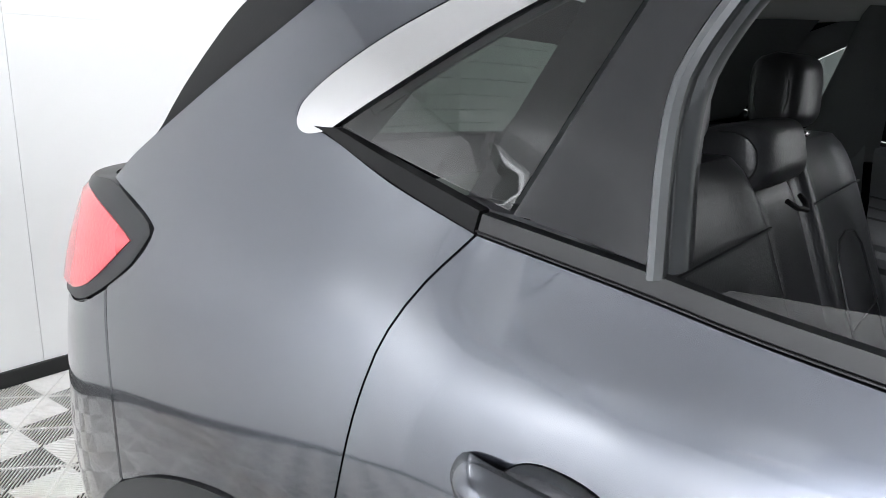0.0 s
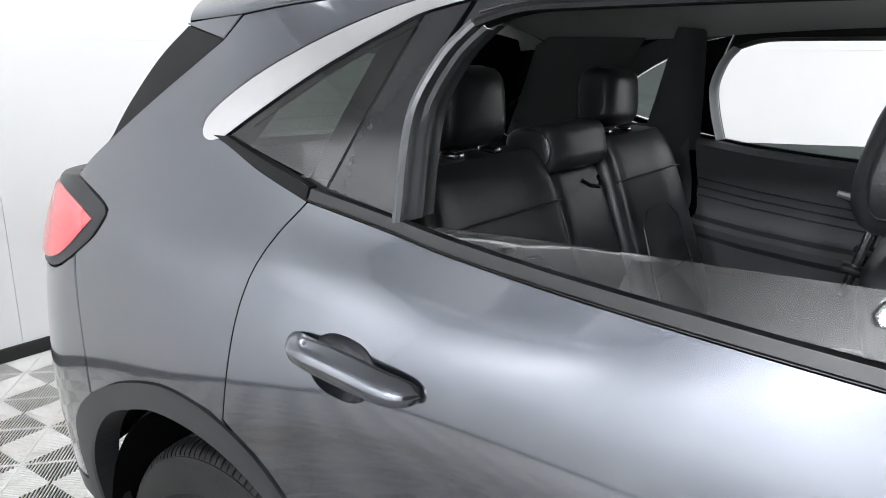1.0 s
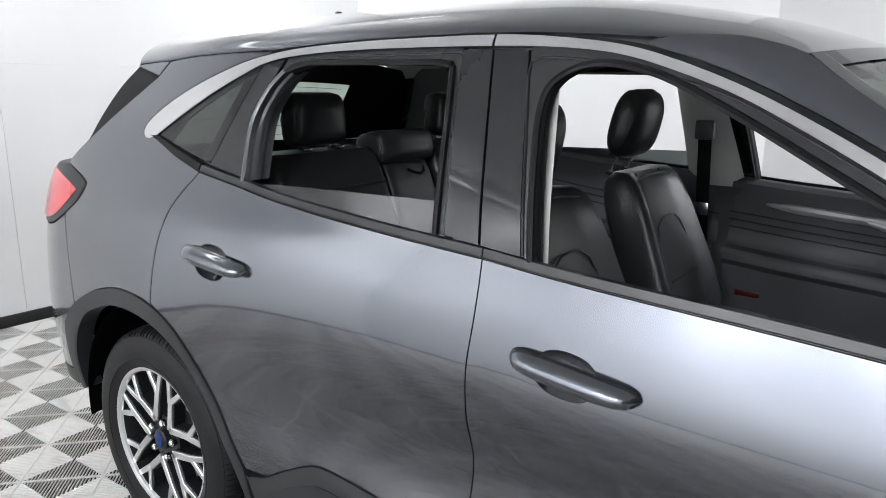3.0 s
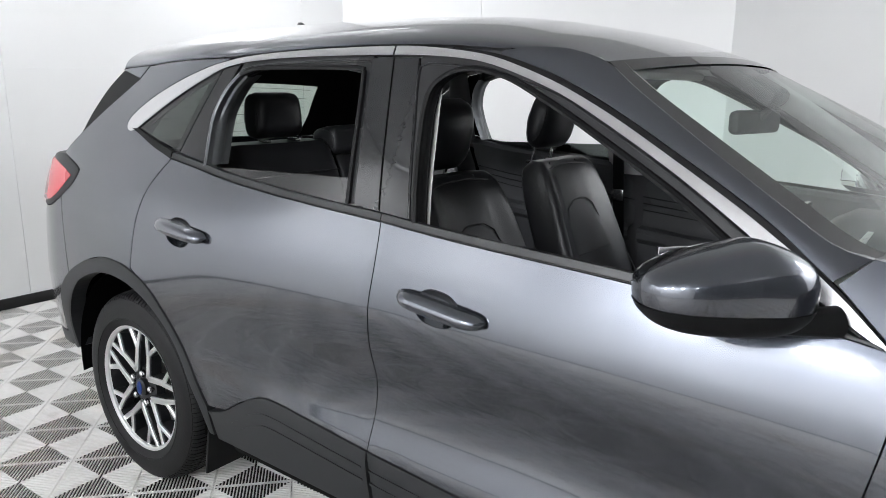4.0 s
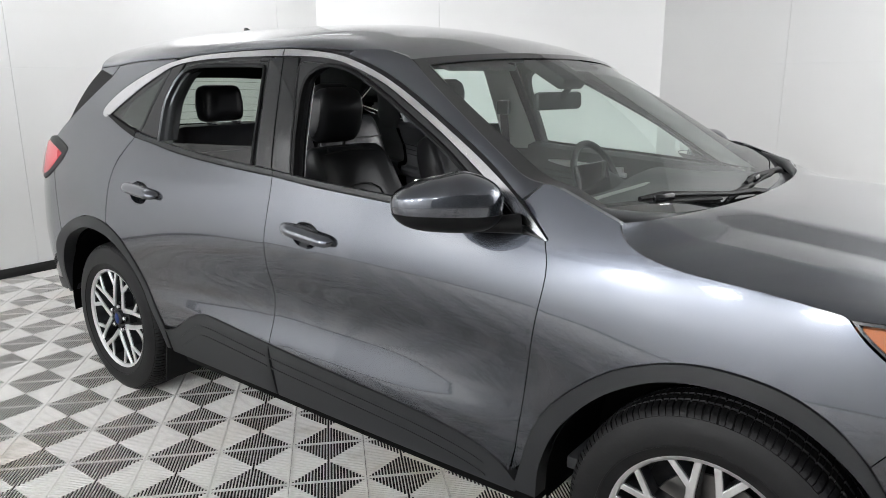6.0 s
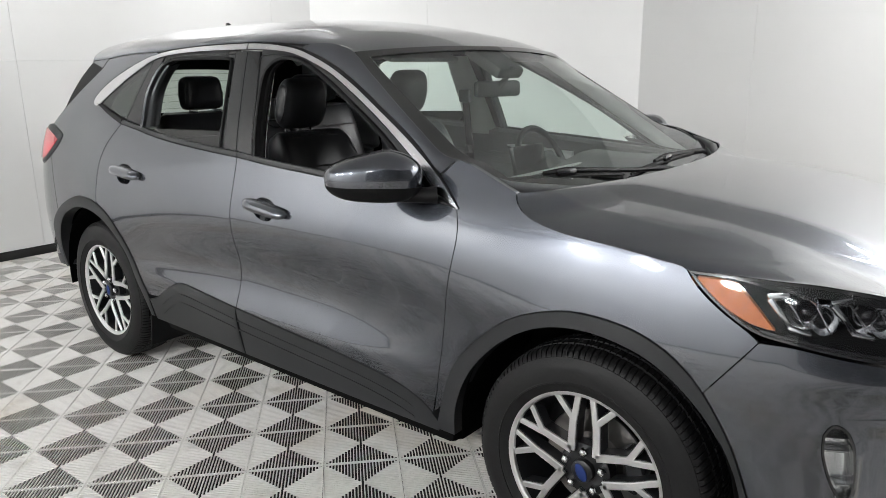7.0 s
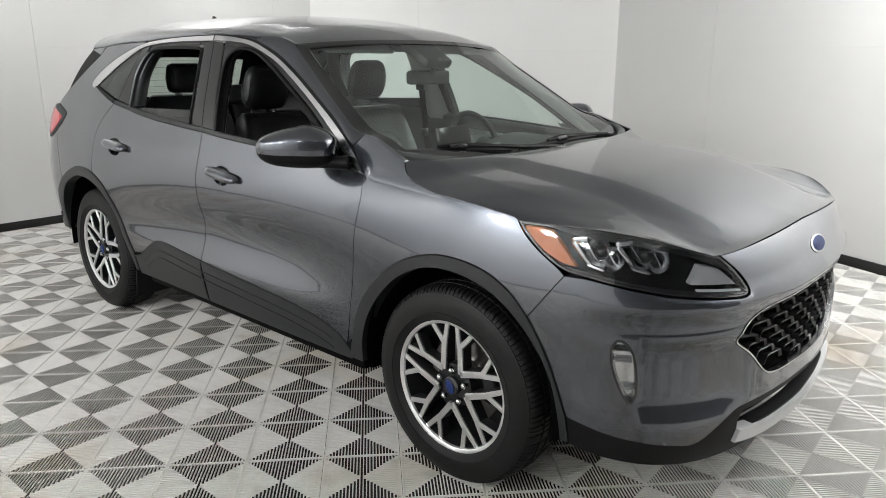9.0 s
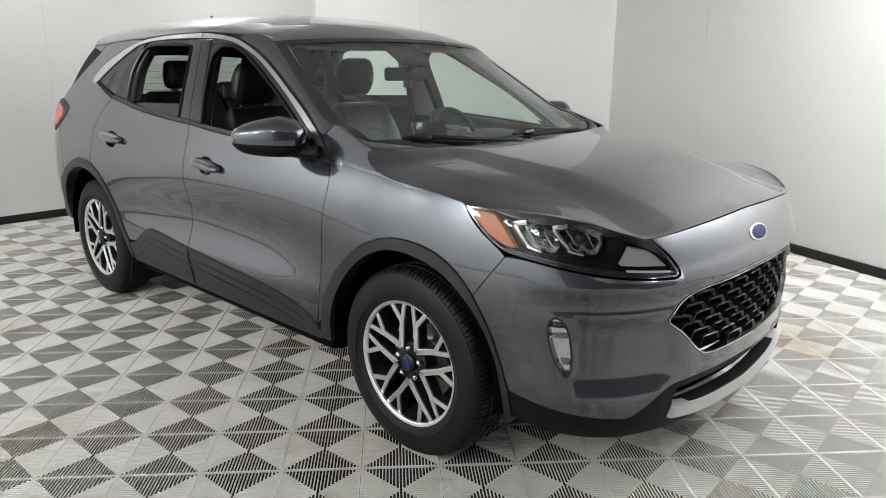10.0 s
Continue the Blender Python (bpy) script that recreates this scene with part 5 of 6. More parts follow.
def wiper(tip, end, pivot, elbow):
    """A blade lying at the foot of the screen and the arm that carries it."""
    tip, end, pivot, elbow = (Vector(q) for q in (tip, end, pivot, elbow))
    bm = bmesh.new()
    line = [tip.lerp(end, k / 12) + Vector((0, 0, 0.006 * math.sin(math.pi * k / 12))) for k in range(13)]
    tube(bm, line, [0.004] + [0.009] * 11 + [0.004], 8)
    for v in bm.verts:
        v.co.z -= 0.002
    wip = part("wiper", bm, RUBBER, car, "black wiper blade and arm")
    bm = bmesh.new()
    tube(bm, [q - Vector((0.004, 0, 0.012)) for q in line], 0.004, 6)
    part("blade_rubber", bm, RUBBER, wip)
    bm = bmesh.new()
    tube(bm, [pivot, pivot.lerp(elbow, 0.35) + Vector((0, 0, 0.012)), elbow + Vector((0, 0, 0.012)), line[6] + Vector((0, 0, 0.016)), line[4] + Vector((0, 0, 0.010))], [0.014, 0.011, 0.008, 0.010, 0.007], 8)
    part("wiper_arm", bm, RUBBER, wip)
    boxed("blade_clip", (0.03, 0.075, 0.022), Matrix.Translation(line[6] + Vector((0, 0, 0.01))) @ Matrix.Rotation(math.atan2((end - tip).y, (end - tip).x) - math.pi / 2, 4, "Z"), GLOSS_BLACK, wip, 0.006)


wiper((0.972, -0.745, 1.112), (1.16, -0.30, 1.097), (1.20, 0.02, 1.075), (1.165, -0.25, 1.092))
wiper((1.165, -0.26, 1.094), (1.125, 0.40, 1.098), (1.10, 0.60, 1.075), (1.12, 0.42, 1.090))
# end caps of the cowl at the fender tips
for sd in (-1, 1):
    bm = bmesh.new()
    tube(bm, [(1.20, sd * 0.42, 1.068), (1.165, sd * 0.55, 1.076), (1.10, sd * 0.70, 1.092), (1.03, sd * 0.775, 1.105), (0.94, sd * 0.79, 1.135)], [0.004, 0.014, 0.018, 0.016, 0.004], 10)
    part("cowl_cap", bm, TRIM_BLACK, car, "black rubber cowl end")

# ---- room: ceiling lights, the wide wall panels added out of view ----
FRAME_WHITE = material("white_enamel", (0.8, 0.8, 0.8), 0.4)
DIFFUSER = bpy.data.materials.new("lit_diffuser")
DIFFUSER.use_nodes = True
_b = DIFFUSER.node_tree.nodes["Principled BSDF"]
_b.inputs["Emission Color"].default_value, _b.inputs["Emission Strength"].default_value = (1, 0.985, 0.96, 1), 3.0
DIFFUSER.cycles.emission_sampling = "NONE"
made_lights = {}
for lx_, ly2, _w, sx_, sy_, wx_, wy_ in LIGHTS:
    at_ = aimed(lx_, ly2, wx_, wy_, sx_)
    if (sx_, sy_) not in made_lights:
        tilted = sx_ > 1
        lamp_ = empty("unseen_light", label="white LED panel tilted towards the wall, switched on" if tilted else "small round white LED light tilted towards the car, switched on", category="ceiling light", group="tilted wall lights" if tilted else "ceiling lights")
        b2 = bmesh.new()
        for wx, wy, dx, dy in ((sx_ + 0.06, 0.03, 0, sy_ / 2 + 0.015), (sx_ + 0.06, 0.03, 0, -sy_ / 2 - 0.015), (0.03, sy_, sx_ / 2 + 0.015, 0), (0.03, sy_, -sx_ / 2 - 0.015, 0)):
            if tilted:
                box(b2, (wx, wy, 0.05), Matrix.Translation((dx, dy, 0)), 0.004)
        turned = Matrix.Rotation(radians(90), 4, "X")
        if not tilted:
            lathe(b2, [(sx_ / 2, -0.02), (sx_ / 2 + 0.012, -0.025), (sx_ / 2 + 0.03, -0.02), (sx_ / 2 + 0.03, 0.02), (sx_ / 2 + 0.012, 0.025), (sx_ / 2, 0.02)], 48, turned, True)
        part("light_frame", b2, FRAME_WHITE, lamp_)
        b2 = bmesh.new()
        if tilted:
            box(b2, (sx_, sy_, 0.012))
        else:
            lathe(b2, [(0.001, -0.006), (sx_ / 2, -0.006), (sx_ / 2, 0.006), (0.001, 0.006)], 48, turned, True)
        part("diffuser", b2, DIFFUSER, lamp_)
        b2 = bmesh.new()
        box(b2, (0.03 if not tilted else sx_ * 0.5, 0.03, CEILING - (WASH_Z if tilted else LAMP_Z) - 0.02), Matrix.Rotation(radians(32 if tilted else 16), 4, "X") @ Matrix.Translation((0, 0, (CEILING - (WASH_Z if tilted else LAMP_Z)) / 2)), 0.004)
        part("bracket", b2, FRAME_WHITE, lamp_)
        lamp_.matrix_world = at_
        made_lights[sx_, sy_] = lamp_
    else:
        copy_thing(made_lights[sx_, sy_], at_)

# ---- car: cabin ----
def pad(name, length, wide, thick, m, mat, parent, bolster=0.0, taper=1.0, crown=0.0, label="", n=36, rows_n=22, power=0.45, end=0.35, bulge=6.0):
    """An upholstered pad along local z: wide in y, thick in x, face towards +x, with raised side bolsters."""
    rows = []
    for k in range(rows_n):
        v = k / (rows_n - 1)
        e = (1 - abs(2 * v - 1) ** bulge) ** end if 0 < v < 1 else 0.0
        e = max(e, 0.03)
        w = wide * (1 + (taper - 1) * v) / 2
        ring = []
        for t in np.linspace(0, 2 * math.pi, n + 1):
            c, s = math.cos(t), math.sin(t)
            y = w * math.copysign(abs(c) ** power, c) * (1 - (6.0 / bulge) * 0.2 + (6.0 / bulge) * 0.2 * e)
            x = thick / 2 * math.copysign(abs(s) ** power, s) * e
            if s > 0:
                a = min(1, abs(y) / w)
                x += (bolster * max(0.0, (a - 0.45) / 0.55) ** 1.3 * (1 - max(0, a - 0.9) * 4) + crown * (1 - a * a)) * e
            ring.append(m @ Vector((x, y, length * v)))
        rows.append(ring)
    bm = bmesh.new()
    a = [[bm.verts.new(p) for p in r[:-1]] for r in rows]
    for r0, r1 in zip(a, a[1:]):
        for k in range(n):
            bm.faces.new((r0[k], r0[(k + 1) % n], r1[(k + 1) % n], r1[k]))
    bm.faces.new(a[0][::-1])
    bm.faces.new(a[-1])
    bmesh.ops.recalc_face_normals(bm, faces=bm.faces)
    return part(name, bm, mat, parent, label)


STITCH = material("leather_piping", (0.028, 0.0285, 0.03), 0.45, 0.0, 0.1, 200)


def piping(pts, parent, r=0.0022, mat=None):
    bm = bmesh.new()
    tube(bm, pts, r, 5)
    return part("piping", bm, mat or STITCH, parent)


def headrest(x, y, z, wide, tall, lean, parent, posts=0.07, bulge=2.9, power=0.62):
    m = Matrix.Translation((x, y, z - tall / 2)) @ Matrix.Rotation(radians(-lean), 4, "Y")
    h = pad("headrest", tall, wide, 0.115, m, LEATHER, parent, 0.0, 0.92, 0.012, power=power, end=0.46, bulge=bulge)
    for sg in (-1, 1):
        bm = bmesh.new()
        tube(bm, [m @ Vector((-0.005, sg * posts, 0.03)), m @ Vector((-0.005, sg * posts, -0.10))], 0.0065, 10)
        part("post", bm, CHROME, h, "chrome post")
        bm = bmesh.new()
        box(bm, (0.035, 0.035, 0.012), m @ Matrix.Translation((-0.005, sg * posts, -0.058)), 0.004)
        part("collar", bm, RUBBER, h)
    for sg in (-1, 1):
        rim = [(0.035 * math.cos(f), sg * wide * 0.475 * (1 - 0.10 * max(0.0, math.sin(f))), tall * (0.5 + 0.36 * math.sin(f))) for f in np.linspace(0, 2 * math.pi, 29)]
        piping([m @ Vector(q) for q in rim], h, 0.002)
    return h


def front_seat(y, raised=0.0):
    seat = empty("seat", (0, 0, 0), car, label="black leather front seat with stitched bolsters")
    lean = 22
    m = Matrix.Translation((-0.165, y, 0.60)) @ Matrix.Rotation(radians(-lean), 4, "Y")
    pad("backrest", 0.615, 0.55, 0.13, m, LEATHER, seat, 0.055, 0.72, 0.0, rows_n=32, bulge=4.5)
    pts = [m @ Vector((0.078 - 0.012 * abs(a) / 0.135, a, h)) for a, h in [(-0.145, 0.05), (-0.14, 0.2), (-0.128, 0.33), (-0.10, 0.40), (-0.05, 0.425), (0, 0.43), (0.05, 0.425), (0.10, 0.40), (0.128, 0.33), (0.14, 0.2), (0.145, 0.05)]]
    piping(pts, seat, 0.003)
    for sg in (-1, 1):
        piping([m @ Vector((0.098 - 0.03 * k, sg * (0.235 - 0.07 * k), 0.08 + 0.46 * k)) for k in np.linspace(0, 1, 10)], seat, 0.003)
        piping([m @ Vector((-0.035, sg * (0.262 - 0.09 * k), 0.05 + 0.5 * k)) for k in np.linspace(0, 1, 10)], seat, 0.003)
    boxed("cushion", (0.52, 0.50, 0.16), Matrix.Translation((0.12, y, 0.56)) @ Matrix.Rotation(radians(-6), 4, "Y"), LEATHER, seat, 0.05)
    boxed("seat_base", (0.45, 0.42, 0.18), Matrix.Translation((0.08, y, 0.42)), TRIM_BLACK, seat, 0.02)
    for sg in (-1, 1):
        piping([m @ Vector((0.070 - 0.022 * k, sg * (0.10 + 0.085 * (1 - k)), 0.42 + 0.17 * k)) for k in np.linspace(0, 1, 8)], seat, 0.0028)
    piping([m @ Vector((0.066, a, 0.575 - 0.6 * a * a)) for a in np.linspace(-0.16, 0.16, 13)], seat, 0.0028)
    piping([m @ Vector((0.074, a, 0.22)) for a in np.linspace(-0.13, 0.13, 9)], seat, 0.0024)
    headrest(-0.42, y, 1.297 + raised, 0.255, 0.228, -13, seat)


front_seat(-0.355)
front_seat(0.355, 0.028)
bench = empty("rear_bench", (0, 0, 0), car, label="black leather rear bench with three headrests")
for y, w, h in ((-0.385, 0.50, 0.655), (0.385, 0.50, 0.655), (0.0, 0.26, 0.615)):
    m = Matrix.Translation((-0.965, y, 0.62)) @ Matrix.Rotation(radians(-20), 4, "Y")
    pad("backrest", h, w, 0.14, m, LEATHER, bench, 0.04 if y else 0.012, 0.96, 0.0, rows_n=26)
    if y:
        piping([m @ Vector((0.082, a, hh)) for a, hh in [(-0.15, 0.05), (-0.148, 0.25), (-0.13, 0.36), (-0.08, 0.40), (0, 0.41), (0.08, 0.40), (0.13, 0.36), (0.148, 0.25), (0.15, 0.05)]], bench, 0.003)
        piping([m @ Vector((0.088, a, 0.50)) for a in np.linspace(-0.23, 0.23, 9)], bench, 0.003)
        piping([m @ Vector((0.085, a, 0.22)) for a in np.linspace(-0.15, 0.15, 9)], bench, 0.0022)
boxed("cushion", (0.50, 1.32, 0.17), Matrix.Translation((-0.66, 0, 0.54)) @ Matrix.Rotation(radians(-7), 4, "Y"), LEATHER, bench, 0.05)
headrest(-1.185, -0.362, 1.328, 0.225, 0.17, 3, bench, bulge=4.6, power=0.5)
headrest(-1.185, 0.362, 1.328, 0.225, 0.17, 3, bench, bulge=4.6, power=0.5)
m = Matrix.Translation((-1.135, -0.005, 1.158)) @ Matrix.Rotation(radians(-12), 4, "Y")
h = pad("headrest", 0.125, 0.30, 0.145, m, LEATHER, bench, 0.0, 1.0, 0.012, power=0.36, bulge=4.0)
for sg in (-1, 1):
    piping([m @ Vector((0.062 * math.cos(f), sg * 0.147, 0.064 + 0.050 * math.sin(f))) for f in np.linspace(-1.5, 1.5, 15)], h, 0.0022)
bm = bmesh.new()
tube(bm, [(-1.06, -0.045, 1.150), (-1.045, -0.03, 1.138), (-1.035, 0.0, 1.132), (-1.045, 0.03, 1.138), (-1.06, 0.045, 1.150)], 0.005, 8)
part("pull_strap", bm, RUBBER, bench, "black pull strap")
for y in (-0.43, -0.29, 0.43, 0.29):
    bm = bmesh.new()
    box(bm, (0.04, 0.03, 0.012), Matrix.Translation((-1.16, y, 1.236)), 0.004)
    part("release_button", bm, CHROME, bench)

# floor of the cabin, tunnel, boot
boxed("cabin_floor", (3.2, 1.5, 0.04), Matrix.Translation((-0.4, 0, 0.37)), TRIM_BLACK, car, 0.01)
boxed("centre_console", (0.95, 0.22, 0.26), Matrix.Translation((0.30, 0, 0.62)), TRIM_BLACK, car, 0.03)
boxed("armrest_box", (0.34, 0.2, 0.08), Matrix.Translation((-0.02, 0, 0.79)), LEATHER, car, 0.025)
boxed("boot_floor", (0.85, 1.1, 0.05), Matrix.Translation((-1.70, 0, 0.72)), TRIM_BLACK, car, 0.01)
boxed("firewall", (0.05, 1.06, 0.70), Matrix.Translation((1.02, 0, 0.66)), TRIM_BLACK, car, 0.01)
boxed("parcel_shelf", (0.42, 1.15, 0.03), Matrix.Translation((-1.50, 0, 1.12)), TRIM_BLACK, car, 0.01)

skin("rail_trim", [part_of(TRIM_OUT, 0.78, -1.45) + [0, 0.016], part_of(TRIM_IN, -1.38, 0.76) - [0, 0.004]], TRIM_BLACK, out=-0.032, depth=0.008)

# headlining
rows = []
for x in np.linspace(-1.70, 0.34, 34):
    q = np.linspace(-0.985, 0.985, 31)
    ye = float(roof_edge(x)[0])
    px_, py_, pz_ = roof(np.full(31, x), q * ye, -0.045)
    rows.append(np.stack([px_ * np.where(x > 0, 1 - 0.2 * q**2, 1), py_ * 0.985, np.maximum(pz_, 1.455)], 1))
LINING = material("grey_headlining", (0.55, 0.55, 0.54), 0.9, 0.0, 0.06, 400, bump=0.2)
net("headlining", rows, LINING, car, "grey cloth headlining")


# inner faces of the doors
def inner(s, z, out, sd):
    x, y, zz = body(s, z, out)
    return np.stack([x, y * -sd, zz], -1)


DARK_RED = material("dark_red_reflector", (0.09, 0.008, 0.01), 0.3, 0.0, 0.05, 60)
SATIN = material("satin_silver_trim", (0.72, 0.72, 0.73), 0.38, 0.6, 0.03, 100)
CARD = material("black_door_card", (0.11, 0.113, 0.12), 0.5, 0.0, 0.1, 240, bump=0.2)
for sd in (-1, 1):
    for nm, s0, s1 in (("front_door_card", -0.18, 0.90), ("rear_door_card", -1.05, -0.22), ("luggage_trim", -1.74, -1.07)):
        ss = np.linspace(s0, s1, 40)
        belt = np.interp(ss, [b[0] for b in BELT], [b[1] for b in BELT]) + (0.012 if nm != "luggage_trim" else 0.03)
        prof = [(0.0, -0.028), (-0.004, -0.05), (-0.02, -0.068), (-0.08, -0.078), (-0.16, -0.074), (-0.24, -0.085), (-0.262, -0.10), (-0.268, -0.145), (-0.285, -0.155), (-0.31, -0.15), (-0.335, -0.115), (-0.42, -0.10), (-0.60, -0.10), (-0.72, -0.10)]
        rows = [inner(ss, np.maximum(belt + dz, 0.36 if "door" in nm else 0.86), o, sd) for dz, o in prof]
        card = net(nm, rows, CARD, car, "black moulded door card with armrest" if "door" in nm else "black luggage side trim")
        if nm == "luggage_trim":
            continue
        for dz, cut in ((-0.135, 0.0), (-0.165, 0.10), (-0.195, 0.2)):
            sel = ss[: int(len(ss) * (1 - cut * 0.8))]
            piping(inner(sel, np.interp(sel, ss, belt) + dz - 0.02 * ((sel - s0) / (s1 - s0)) ** 2, -0.083, sd), card, 0.0028)
        if nm == "front_door_card":
            k = np.linspace(-0.05, 0.36, 12)
            bm = bmesh.new()
            tube(bm, inner(k, np.interp(k, ss, belt) - 0.085 - 0.01 * k, -0.086, sd), [0.004, 0.010, 0.014] + [0.017] * 8 + [0.02], 8)
            part("trim_strip", bm, SATIN, card, "satin silver strip")
        k0 = 0.33 if nm == "front_door_card" else -0.58
        z0 = float(np.interp(k0, ss, belt)) - 0.10
        bm = bmesh.new()
        q = inner(np.array([k0 - 0.05, k0, k0 + 0.05]), np.array([z0 + 0.012, z0, z0 - 0.008]), -0.10, sd)
        tube(bm, q, [0.009, 0.014, 0.012], 8)
        part("inner_handle", bm, SATIN, card, "chrome release handle")
        bm = bmesh.new()
        p = inner(np.array([s0 + 0.10]), np.array([float(np.interp(s0 + 0.1, ss, belt)) - 0.43]), -0.104, sd)[0]
        box(bm, (0.09, 0.006, 0.022), Matrix.Translation(p), 0.003)
        part("red_reflector", bm, DARK_RED, card)
    # pillar trims
    for nm, quad, mat in (("b_pillar_trim", [(-0.30, 1.08), (-0.074, 1.08), (-0.141, 1.50), (-0.36, 1.50)] if sd < 0 else [(-0.34, 1.08), (-0.13, 1.08), (-0.235, 1.50), (-0.385, 1.50)], TRIM_GREY), ("b_pillar_foot", [(-0.32, 0.40), (-0.10, 0.40), (-0.09, 1.08), (-0.30, 1.08)], TRIM_BLACK), ("c_pillar_trim", [(-1.25, 1.15), (-1.045, 1.15), (-1.01, 1.52), (-1.10, 1.53)], TRIM_BLACK), ("a_pillar_trim", [(0.80, 1.08), (0.95, 1.06), (0.32, 1.50), (0.20, 1.48)], TRIM_GREY), ("d_pillar_trim", [(-1.80, 1.15), (-1.40, 1.25), (-1.20, 1.50), (-1.58, 1.51)], TRIM_BLACK)):
        a, b, c, d = (np.array(v) for v in quad)
        rows = []
        for v in np.linspace(0, 1, 14):
            l, r = a + (d - a) * v, b + (c - b) * v
            rows.append(np.stack([inner(np.array([(l + (r - l) * u)[0]]), np.array([(l + (r - l) * u)[1]]), -0.045 - 0.035 * math.sin(math.pi * u) ** 0.6, sd)[0] for u in np.linspace(0, 1, 9)]))
        net(nm, rows, mat, car, "light grey plastic" if mat is TRIM_GREY else "black plastic")
    # front belt
    top, low_ = inner(np.array([-0.26]), np.array([1.29]), -0.11, sd)[0], inner(np.array([-0.26]), np.array([0.52]), -0.11, sd)[0]
    belt_ = net("seat_belt", [[top + (low_ - top) * v + np.array([dx, 0, 0]) for dx in (-0.024, 0.024)] for v in np.linspace(0, 1, 8)], RUBBER, car, "black webbing", thick=0.002)
    boxed("belt_guide", (0.07, 0.03, 0.07), Matrix.Translation(top), TRIM_BLACK, belt_, 0.008)
    boxed("belt_tongue", (0.055, 0.012, 0.05), Matrix.Translation(top * 0.62 + low_ * 0.38 + np.array([0, sd * -0.012, 0])), CHROME, belt_, 0.004)

# dashboard
rows = []
for k, (x, z) in enumerate([(1.05, 1.055), (0.95, 1.06), (0.80, 1.052), (0.68, 1.04), (0.62, 1.02), (0.60, 0.98), (0.62, 0.90), (0.66, 0.80), (0.72, 0.66)]):
    y = np.linspace(-0.76, 0.76, 41)
    hump = 0.045 * np.exp(-(((y - 0.36) / 0.17) ** 4)) * (0.3 + 0.7 * math.exp(-((x - 0.70) / 0.10) ** 2)) * (k < 6)
    rows.append(np.stack([x + 0.10 * (1 - (y / 0.76) ** 2) * (1 if k < 2 else 0.0) - 0.03 * (np.abs(y) < 0.1) * (k > 4), y, z + hump - 0.015 * (y / 0.76) ** 4], 1))
net("dashboard", rows, TRIM_BLACK, car, "black soft-touch dashboard")
bm = bmesh.new()
for y in np.linspace(-0.33, 0.18, 24):
    box(bm, (0.016, 0.011, 0.012), Matrix.Translation((0.745, y, 1.049)), 0.002)
part("defroster_vent", bm, TRIM_GREY, car, "row of pale slots along the dashboard top")
SCREEN = material("dark_screen", (0.01, 0.011, 0.013), 0.12, 0.0, 0.05, 30, coat=0.5)
boxed("centre_screen", (0.022, 0.23, 0.135), Matrix.Translation((0.60, 0.0, 1.065)) @ Matrix.Rotation(radians(-14), 4, "Y"), SCREEN, car, 0.006, "tablet-style display")
# steering wheel
wheel_m = Matrix.Translation((0.44, 0.365, 1.0)) @ Matrix.Rotation(radians(-24), 4, "Y")
bm = bmesh.new()
ring_n = 48
rings = []
for i in range(ring_n):
    t = 2 * math.pi * i / ring_n
    c = Vector((0, 0.178 * math.cos(t), 0.178 * math.sin(t)))
    d = c.normalized()
    rings.append([bm.verts.new(wheel_m @ (c + d * 0.0155 * math.cos(f) + Vector((0.0155 * math.sin(f), 0, 0)))) for f in np.linspace(0, 2 * math.pi, 10, endpoint=False)])
for i in range(ring_n):
    for k in range(10):
        bm.faces.new((rings[i][k], rings[(i + 1) % ring_n][k], rings[(i + 1) % ring_n][(k + 1) % 10], rings[i][(k + 1) % 10]))
bmesh.ops.recalc_face_normals(bm, faces=bm.faces)
steering = part("steering_wheel", bm, LEATHER, car, "black leather steering wheel")
boxed("airbag_pad", (0.05, 0.17, 0.12), wheel_m @ Matrix.Translation((0.01, 0, 0)), TRIM_BLACK, steering, 0.02)
for y0, z0 in ((0.12, 0.0), (-0.12, 0.0), (0.0, -0.11)):
    boxed("spoke", (0.02, 0.12 if y0 else 0.06, 0.035 if y0 else 0.12), wheel_m @ Matrix.Translation((0.008, y0, z0)), TRIM_BLACK, steering, 0.006)
bm = bmesh.new()
tube(bm, [wheel_m @ Vector((0.03, 0, 0)), (0.72, 0.365, 0.90)], 0.045, 16)
part("column", bm, TRIM_BLACK, steering)
# interior mirror and sensor housing
mm = Matrix.Translation((0.45, -0.02, 1.355)) @ Matrix.Rotation(radians(-14), 4, "Z")
rv = boxed("interior_mirror", (0.035, 0.235, 0.065), mm, TRIM_BLACK, car, 0.015, "black interior mirror")
bm = bmesh.new()
tube(bm, [mm @ Vector((0.01, 0, 0.01)), (0.50, 0, 1.415), (0.50, 0, 1.445)], [0.012, 0.009, 0.014], 10)
part("mirror_stem", bm, TRIM_BLACK, rv)
boxed("sensor_housing", (0.20, 0.18, 0.05), Matrix.Translation((0.42, 0, 1.462)) @ Matrix.Rotation(radians(30), 4, "Y"), TRIM_BLACK, car, 0.018)
for y in (-0.33, 0.33):
    boxed("sun_visor", (0.16, 0.40, 0.02), Matrix.Translation((0.26, y, 1.495)) @ Matrix.Rotation(radians(18), 4, "Y"), LINING, car, 0.008, "grey folded sun visor")

# ---- floor tiles ----
SIDE, TURN_DEG, ORIGIN = 0.2835, 47.4, (0.129, -1.531)
RIBS, HEIGHT = 24, 0.006


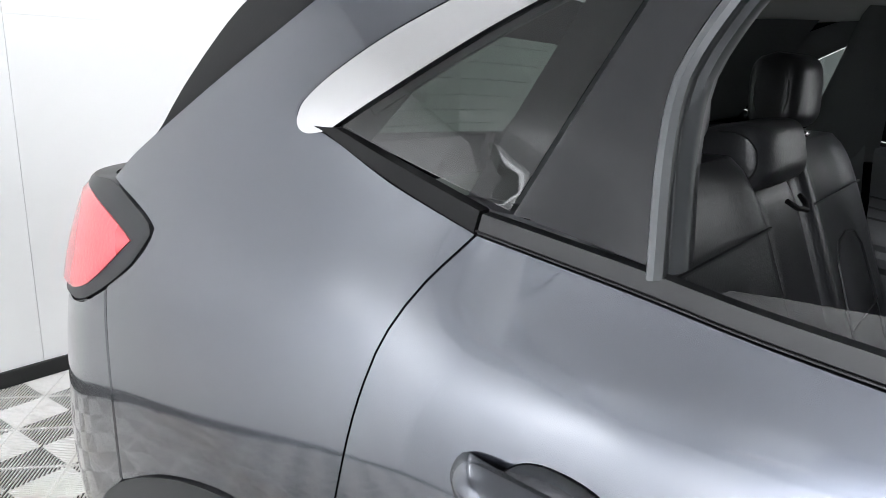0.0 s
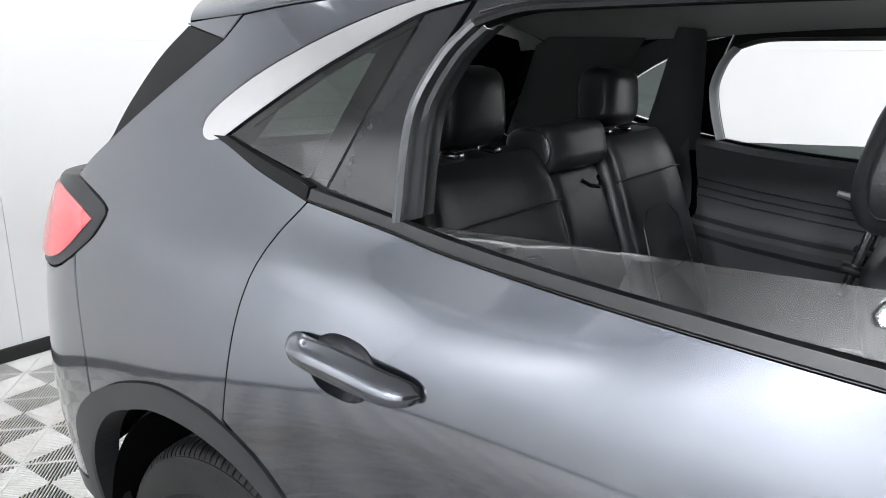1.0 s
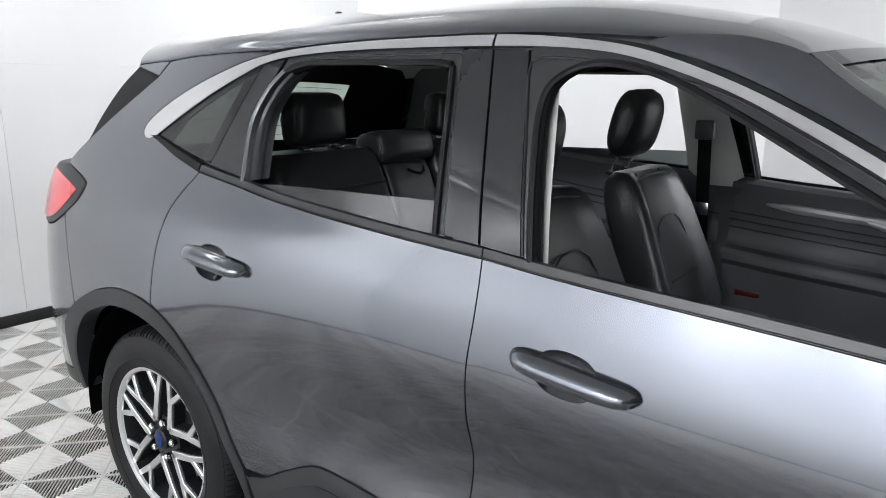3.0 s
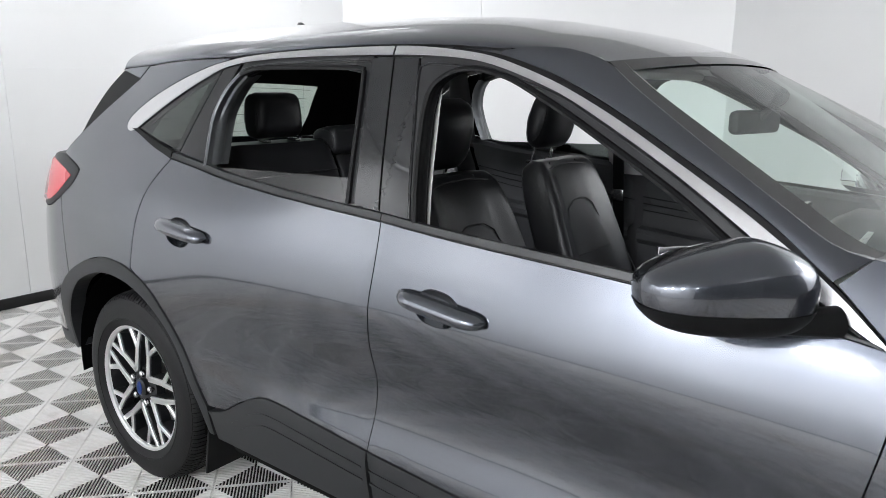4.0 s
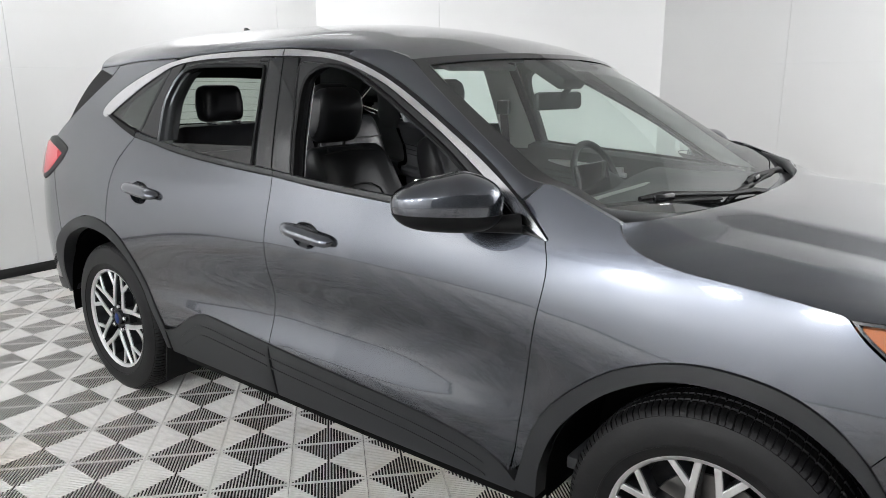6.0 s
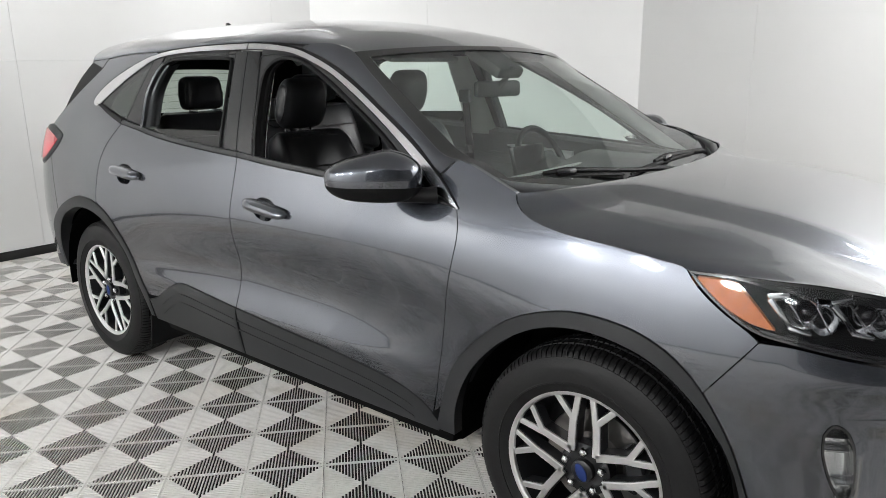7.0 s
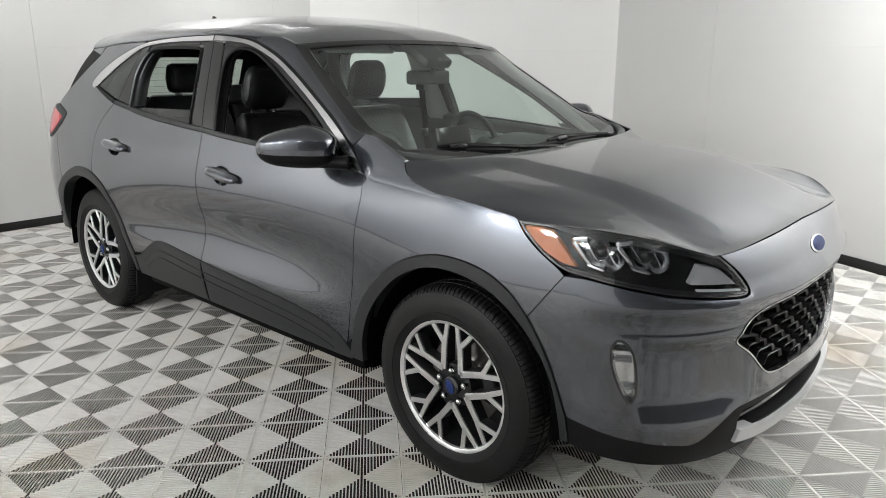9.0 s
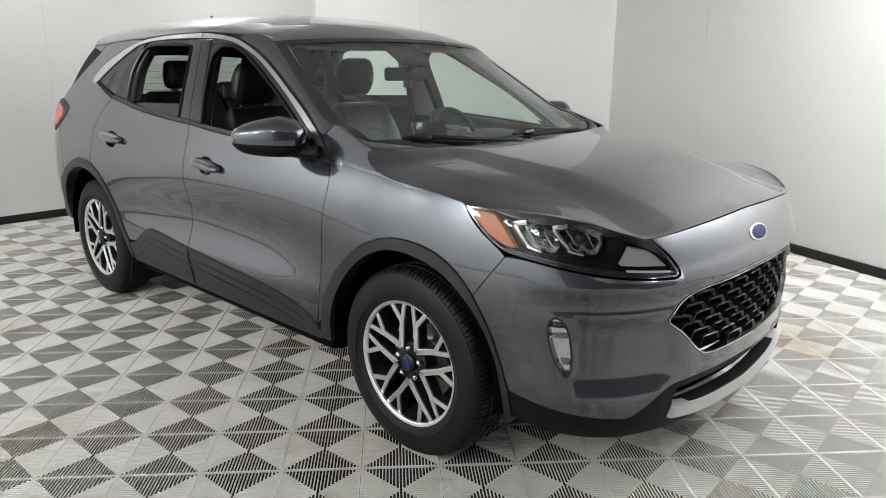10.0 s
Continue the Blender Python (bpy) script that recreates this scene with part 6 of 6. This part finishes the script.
def tile_faces():
    """Vertices and faces of one open ribbed tile: four triangles of ribs, each square to its edge, and a thin frame."""
    vs, fs = [], []

    def slab(x0, x1, ya, yb, yc, yd, turn, low=-HEIGHT, high=0.0, bev=0.0009):
        k = len(vs)
        c, s = math.cos(turn), math.sin(turn)
        for x, y, z in ((x0, ya, low), (x1, yb, low), (x1, yd, low), (x0, yc, low), (x0, ya, high - bev), (x1, yb, high - bev), (x1, yd, high - bev), (x0, yc, high - bev), (x0 + bev, ya, high), (x1 - bev, yb, high), (x1 - bev, yd, high), (x0 + bev, yc, high)):
            vs.append((x * c - y * s, x * s + y * c, z))
        fs.extend([(k, k + 1, k + 5, k + 4), (k + 1, k + 2, k + 6, k + 5), (k + 2, k + 3, k + 7, k + 6), (k + 3, k, k + 4, k + 7), (k + 4, k + 5, k + 9, k + 8), (k + 5, k + 6, k + 10, k + 9), (k + 6, k + 7, k + 11, k + 10), (k + 7, k + 4, k + 8, k + 11), (k + 8, k + 9, k + 10, k + 11)])

    h = SIDE / 2 - 0.0008
    pitch = 2 * h / RIBS
    for q in range(4):
        t = q * math.pi / 2
        for i in range(RIBS):
            x = -h + pitch * (i + 0.5)
            if abs(x) > h - 0.005:
                continue
            w = pitch * 0.165
            a, b = abs(x - w), abs(x + w)
            slab(x - w, x + w, -h + 0.003, -h + 0.003, -a - 0.0005, -b - 0.0005, t)
        slab(-h, h, -h, -h, -h + 0.0035, -h + 0.0035, t, high=-0.001)
    return vs, fs


tv, tf = tile_faces()
tile_mesh = bpy.data.meshes.new("floor_tile")
tile_mesh.from_pydata(tv, [], tf)
tile_mesh.materials.append(TILE)
rest_v, rest_f, count = [], [], 0
turn = Matrix.Rotation(radians(TURN_DEG), 4, "Z")
base = np.array(tv)
cells = []
for i in range(-30, 31):
    for j in range(-30, 31):
        p = turn @ Vector(((i + 0.5) * SIDE, (j + 0.5) * SIDE, 0)) + Vector((ORIGIN[0], ORIGIN[1], 0))
        if inside(np.array([[p.x, p.y]]), inset(np.array(CORNERS, float), -0.1))[0]:
            cells.append((math.hypot(p.x - 1.2, p.y + 1.3), p))
cells.sort(key=lambda c: c[0])
ca, sa = math.cos(radians(TURN_DEG)), math.sin(radians(TURN_DEG))
spin = np.stack([base[:, 0] * ca - base[:, 1] * sa, base[:, 0] * sa + base[:, 1] * ca, base[:, 2]], 1)
for k, (_, p) in enumerate(cells):
    if k < 300:
        ob = new("floor_tile", tile_mesh)
        ob.matrix_world = Matrix.Translation(p) @ turn
        ob.parent = floor
    else:
        n0 = len(rest_v) * len(base)
        rest_v.append(spin + np.array(p))
        rest_f.append(np.array(tf) + n0)
me = bpy.data.meshes.new("floor_tiles")
me.from_pydata(np.vstack(rest_v).tolist(), [], np.vstack(rest_f).tolist())
me.materials.append(TILE)
ob = new("floor_tiles", me)
ob.parent = floor
tagged(ob, "ribbed grey plastic floor tiles towards the walls", kind="stuff")
